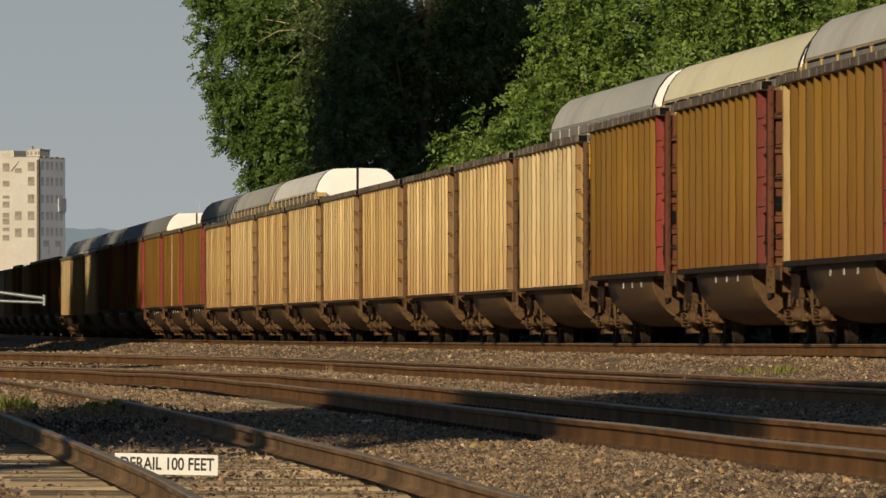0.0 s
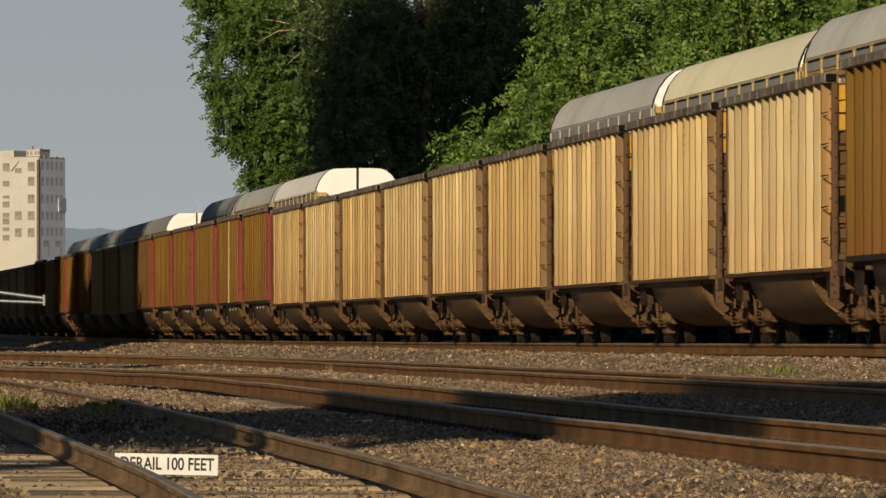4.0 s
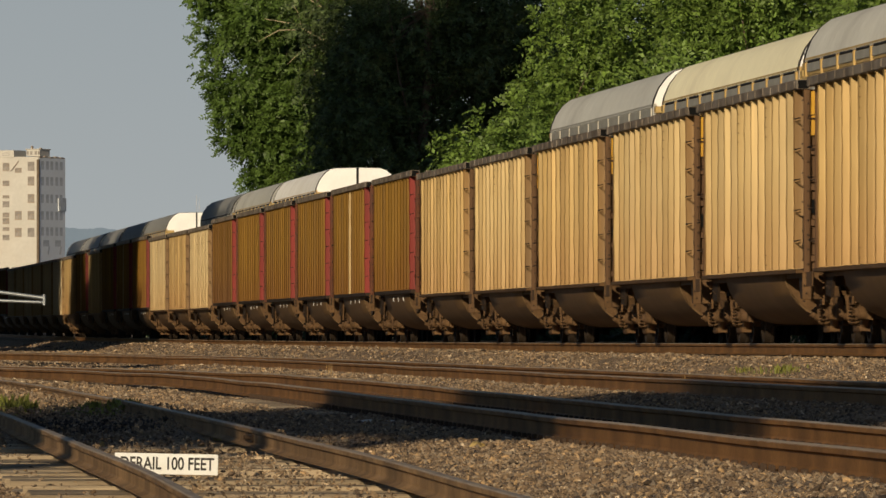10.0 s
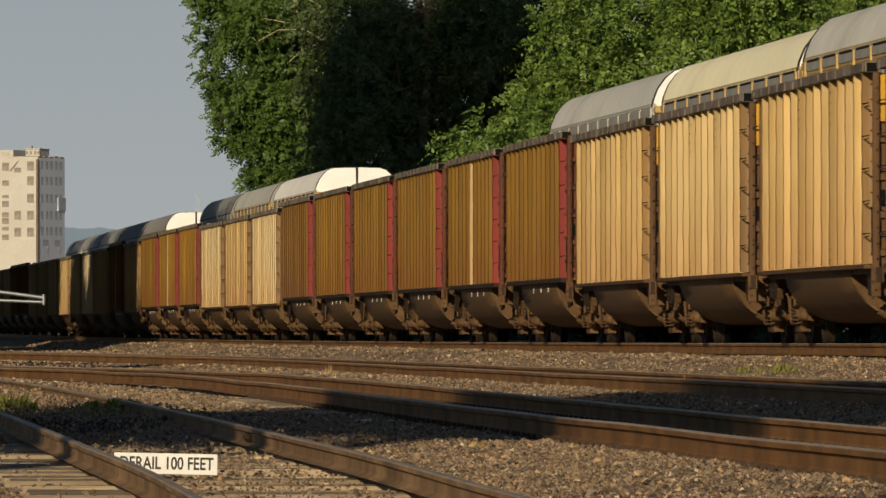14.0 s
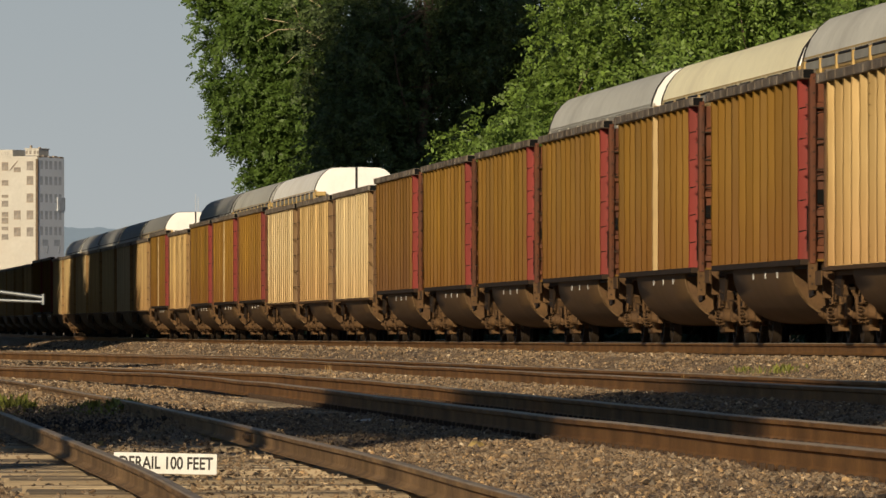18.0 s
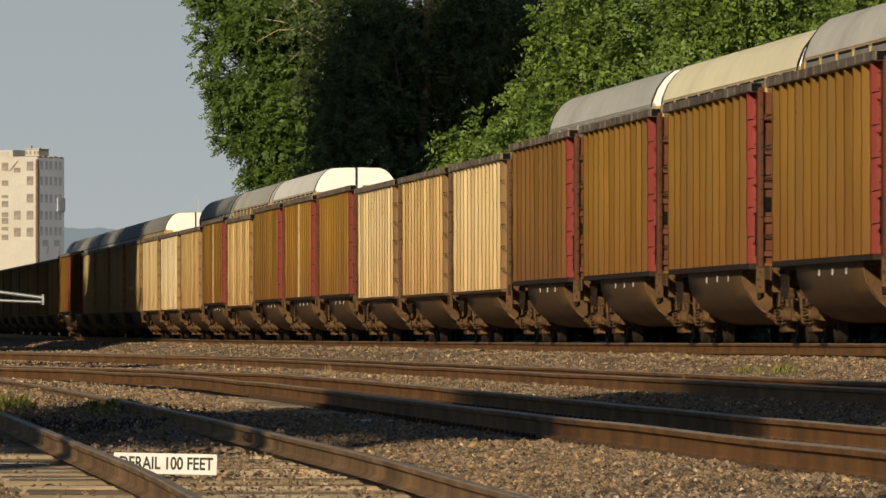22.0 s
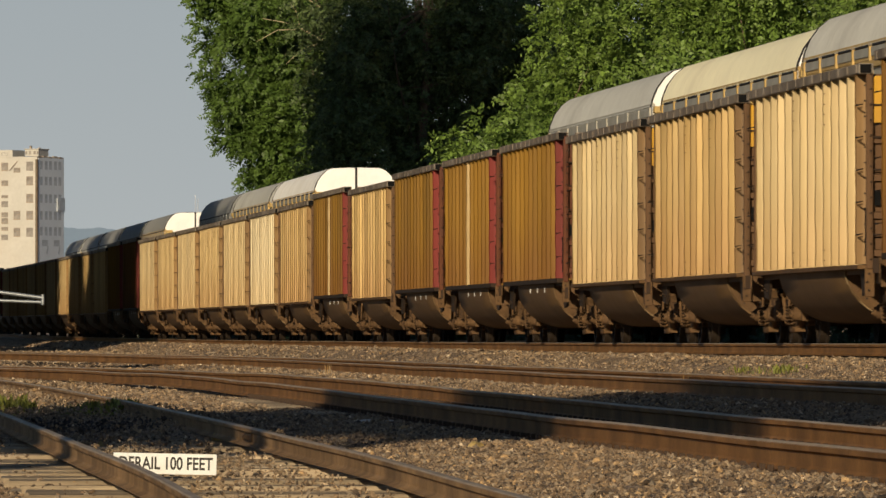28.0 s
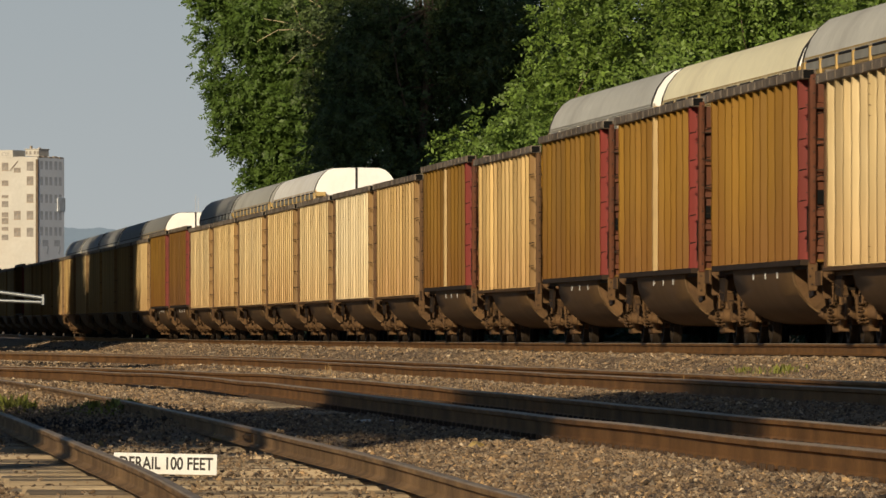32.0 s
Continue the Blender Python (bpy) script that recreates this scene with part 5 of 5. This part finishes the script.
# ---- two-pipe gate arm ----
def gate():
    d = 300.0
    a0, a1 = wedge_place(-120, 502, d), wedge_place(77, 528, d)
    b0, b1 = wedge_place(-120, 528, d), wedge_place(77, 536, d)
    gt = tagged(new("pipe_gate"), "galvanised two-pipe gate arm on a post", "gate")
    base = wedge_place(-120, 592, d)
    gt.matrix_basis = pose(base.x, base.y, 0.1)
    off = Vector((base.x, base.y, 0.1))
    part("upper_pipe", Geo().tube([a0 - off, a1 - off], 0.058, 10), "galv", gt)
    part("lower_pipe", Geo().tube([b0 - off, b1 - off], 0.048, 10), "galv", gt)
    part("end_cap", Geo().tube([wedge_place(78, 522, d) - off, wedge_place(78, 541, d) - off], 0.06, 10), "galv", gt)
    part("post", Geo().tube([(0, 0, -0.1), (0, 0, 2.9)], 0.10, 12), "galv", gt)


gate()


# ---- weeds, litter and odd stones on the ground ----
def ground_point(x, y):
    """The place on the ballast that the camera sees at x across and y down."""
    f = 784 / math.tan(radians(LENS / 2))
    way = Vector(((x - 784) / f, 1, (592 - y) / f))
    for k in range(200, 4000):
        p = Vector((0, 0, CAM_Z)) + way * k * 0.1
        s, o = p.x * EX + p.y * EY, p.x * EY - p.y * EX
        if p.z < ground_z(s, o):
            return p
    return p


def weed(x, y, height, spread, blades, leaf, label, seed, slim=1.0):
    """A tuft of narrow bent blades."""
    rnd = np.random.default_rng(seed)
    p = ground_point(x, y)
    v, f = [], []
    for _ in range(blades):
        a, h = rnd.uniform(0, 2 * np.pi), height * rnd.uniform(0.4, 1.1)
        q = np.array([rnd.normal(0, spread), rnd.normal(0, spread * 2), 0])
        lean = np.array([np.cos(a), np.sin(a), 0]) * h * rnd.uniform(0.1, 0.6)
        wide = np.array([-np.sin(a), np.cos(a), 0]) * h * rnd.uniform(0.06, 0.16) * slim
        k = len(v)
        v += [q - wide * 0.4, q + wide * 0.4, q + lean * 0.5 + wide + [0, 0, h * 0.65], q + lean * 0.5 - wide + [0, 0, h * 0.65], q + lean + [0, 0, h], q + lean + [0, 0, h]]
        f += [(k, k + 1, k + 2, k + 3), (k + 3, k + 2, k + 4, k + 5)]
    me = bpy.data.meshes.new("weed")
    me.from_pydata([tuple(q) for q in v], [], f)
    ob = tagged(part("weed", me, leaf), label, "weed", "weeds in the ballast", "stuff")
    ob.matrix_basis = pose(p.x, p.y, p.z - 0.01)


GREEN, DRY = "green weed tuft growing in the ballast", "dry straw-coloured weed stalks in the ballast"
for n, (x, y, h, sp, bl) in enumerate(((12, 735, 0.15, 0.09, 70), (40, 736, 0.15, 0.06, 70), (55, 735, 0.15, 0.03, 50), (150, 735, 0.12, 0.08, 60),
                                       (185, 738, 0.13, 0.07, 60), (20, 733, 0.2, 0.08, 80), (120, 735, 0.09, 0.07, 60), (138, 733, 0.09, 0.06, 60), (168, 733, 0.14, 0.07, 70), (205, 732, 0.15, 0.06, 70), (228, 731, 0.15, 0.05, 80), (240, 730, 0.13, 0.03, 50), (1318, 660, 0.10, 0.10, 40), (1345, 662, 0.06, 0.14, 40), (1385, 661, 0.13, 0.16, 70), (1405, 662, 0.10, 0.10, 30))):
    weed(x, y, h, sp, bl, "weed", GREEN, 60 + n)
for n, (x, y, h) in enumerate(((125, 684, 0.16), (132, 683, 0.12), (160, 648, 0.2), (235, 640, 0.25), (250, 636, 0.25), (585, 665, 0.22), (1215, 690, 0.22), (1245, 692, 0.2), (1275, 692, 0.18), (475, 648, 0.2), (530, 640, 0.2), (850, 652, 0.2))):
    weed(x, y, h, 0.02, 6, "dry", DRY, 90 + n, 0.22)


def lump(name, x, y, size, material, label, category, seed):
    bm = bmesh.new()
    bmesh.ops.create_icosphere(bm, subdivisions=2, radius=1)
    rnd = random.Random(seed)
    off = Vector((seed, seed * 2, 0))
    for q in bm.verts:
        q.co *= 0.75 + 0.45 * noise.noise(q.co * 1.4 + off)
    bmesh.ops.scale(bm, vec=size, verts=bm.verts)
    me = bpy.data.meshes.new(name)
    bm.to_mesh(me)
    bm.free()
    p = ground_point(x, y)
    ob = tagged(part(name, me, material), label, category)
    ob.matrix_basis = pose(p.x, p.y, p.z + size[2] * 0.3, rnd.uniform(-12, 12), rnd.uniform(-12, 12), rnd.uniform(0, 180))


for n, (x, y, a, c, e_) in enumerate(((845, 793, 0.11, 0.07, 0.045), (402, 776, 0.05, 0.04, 0.04), (386, 781, 0.06, 0.05, 0.06), (181, 792, 0.04, 0.03, 0.035))):
    lump("yellow_stone", x, y, (a, c, e_), "brick_pile", "yellowish broken brick lying on the ballast", "stone", 3 + n)
for n, (x, y, r) in enumerate(((358, 842, 0.045), (182, 797, 0.03), (1060, 820, 0.04), (1275, 838, 0.04), (895, 812, 0.03), (1500, 858, 0.045), (660, 806, 0.03), (345, 684, 0.09), (250, 791, 0.035), (372, 790, 0.04), (425, 846, 0.03), (462, 838, 0.028), (330, 866, 0.03), (312, 856, 0.035), (400, 862, 0.03), (530, 818, 0.035), (515, 828, 0.028), (165, 868, 0.035), (120, 858, 0.03), (440, 868, 0.028), (548, 846, 0.03))):
    lump("loose_rock", x, y, (r, r * 0.8, r * 0.75), "stone", "loose tan rock larger than the ballast round it", "rock", 13 + n)
for n, (x, y, a) in enumerate(((648, 748, 0.10), (690, 748, 0.07), (57, 702, 0.05), (740, 746, 0.04), (790, 762, 0.04))):
    lump("paper_scrap", x, y, (a, a * 0.6, a * 0.25), "litter", "crumpled pale scrap of litter on the ground", "litter", 33 + n)


# ---- trees added out of view on the sun's side to shade yard and train ----
def shade_tree(s, o, height, lobes, seed, density=4.0):
    return tree("yard_tree", s, o, height, lobes, "leaf_left", "unseen tree added on the sunny side to cast shade", 0.92, density, seed, 1.05, base=0.0, leaf_count=19)


# the three small last lobes only drop extra shade beside the spur
shade_tree(31.0, -13.5, 19, [(8.0, -0.5, 9.3, 3.4, 3.1, 4.2), (1, 0.5, 15.4, 3.4, 3.4, 2.8), (8, -1, 5.4, 3.4, 3.4, 3.4), (16.1, 5.4, 8.0, 0.9, 0.9, 0.9), (15.2, 6.7, 6.5, 0.4, 0.4, 0.4), (13.8, 4.1, 10.0, 1.1, 1.1, 1.1)], 31, 2.8)
shade_tree(17.0, -13.5, 17, [(0, 0, 16.3, 3.6, 3.6, 1.6), (2.0, 0.3, 17.2, 3.0, 3.0, 1.4)], 40, 6.0)
shade_tree(341, -10, 25, [(0, -10, 13, 8, 6, 10), (0, -5, 14, 9, 7, 9), (0, 4.4, 13, 9, 7, 10), (0, 0, 16.5, 9, 9, 7), (-13, 4.4, 13, 5, 5, 10)], 32)
shade_tree(328, -12.2, 46, [(0, 0, 36, 3.8, 3.8, 10), (0, 0, 27, 3.4, 3.4, 7), (0, 0, 43, 3, 3, 4)], 33, 7.0)
shade_tree(331, -5.2, 46, [(0, 0, 37, 3.8, 3.8, 10), (0, 1.5, 43, 3.4, 3.4, 5)], 41, 7.0)
shade_tree(361, -12, 26, [(0, 0, 19, 3.4, 3.4, 6), (0, 0, 11, 3.4, 3.4, 7)], 39, 6.0)
for k in range(4):
    shade_tree(427 + 42 * k, -9 - k, 28, [(0, -5, 13, 9, 6, 11), (0, 3, 14, 9, 7, 11), (0, 0, 19, 9, 7, 8)], 34 + k)


def yard_pole(s, o, height, r):
    pole = tagged(new("utility_pole"), "tall weathered wooden pole on the sunny side", "pole")
    pole.matrix_basis = heading(s, o, 0.0)
    part("shaft", Geo().tube([(0, 0, -0.3), (0, 0, height * 0.5), (0, 0, height)], [r, r * 0.9, r * 0.75], 12), "bark", pole)
    part("crossarm", Geo().box((0, 0, height - 0.6), (2.2, 0.12, 0.14), 0.01), "bark", pole)


yard_pole(34.4, -7.7, 12.0, 0.33)


# ---- what moves: the coal train and its wheels ----
def motions():
    for j, car in train:
        walk(car, [(t, car_pose(j, t)) for t in range(0, 33, 2)])
    first = {}
    for j, car in train:
        for truck in car.children:
            if not truck.name.startswith("truck"):
                continue
            for w in truck.children:
                if not w.name.startswith("wheelset"):
                    continue
                y = round(w.matrix_basis.translation.y, 2)
                if y not in first:
                    walk(w, [(k / FPS, Matrix.Translation((0, y, 0.42)) @ Matrix.Rotation((gap_s(0, 0) - gap_s(0, k / FPS)) / 0.42, 4, "X")) for k in range(961)])
                    first[y] = w
                else:
                    w.rotation_mode = "QUATERNION"
                    w.animation_data_create()
                    w.animation_data.action = first[y].animation_data.action
                    w.animation_data.action_slot = first[y].animation_data.action_slot


motions()
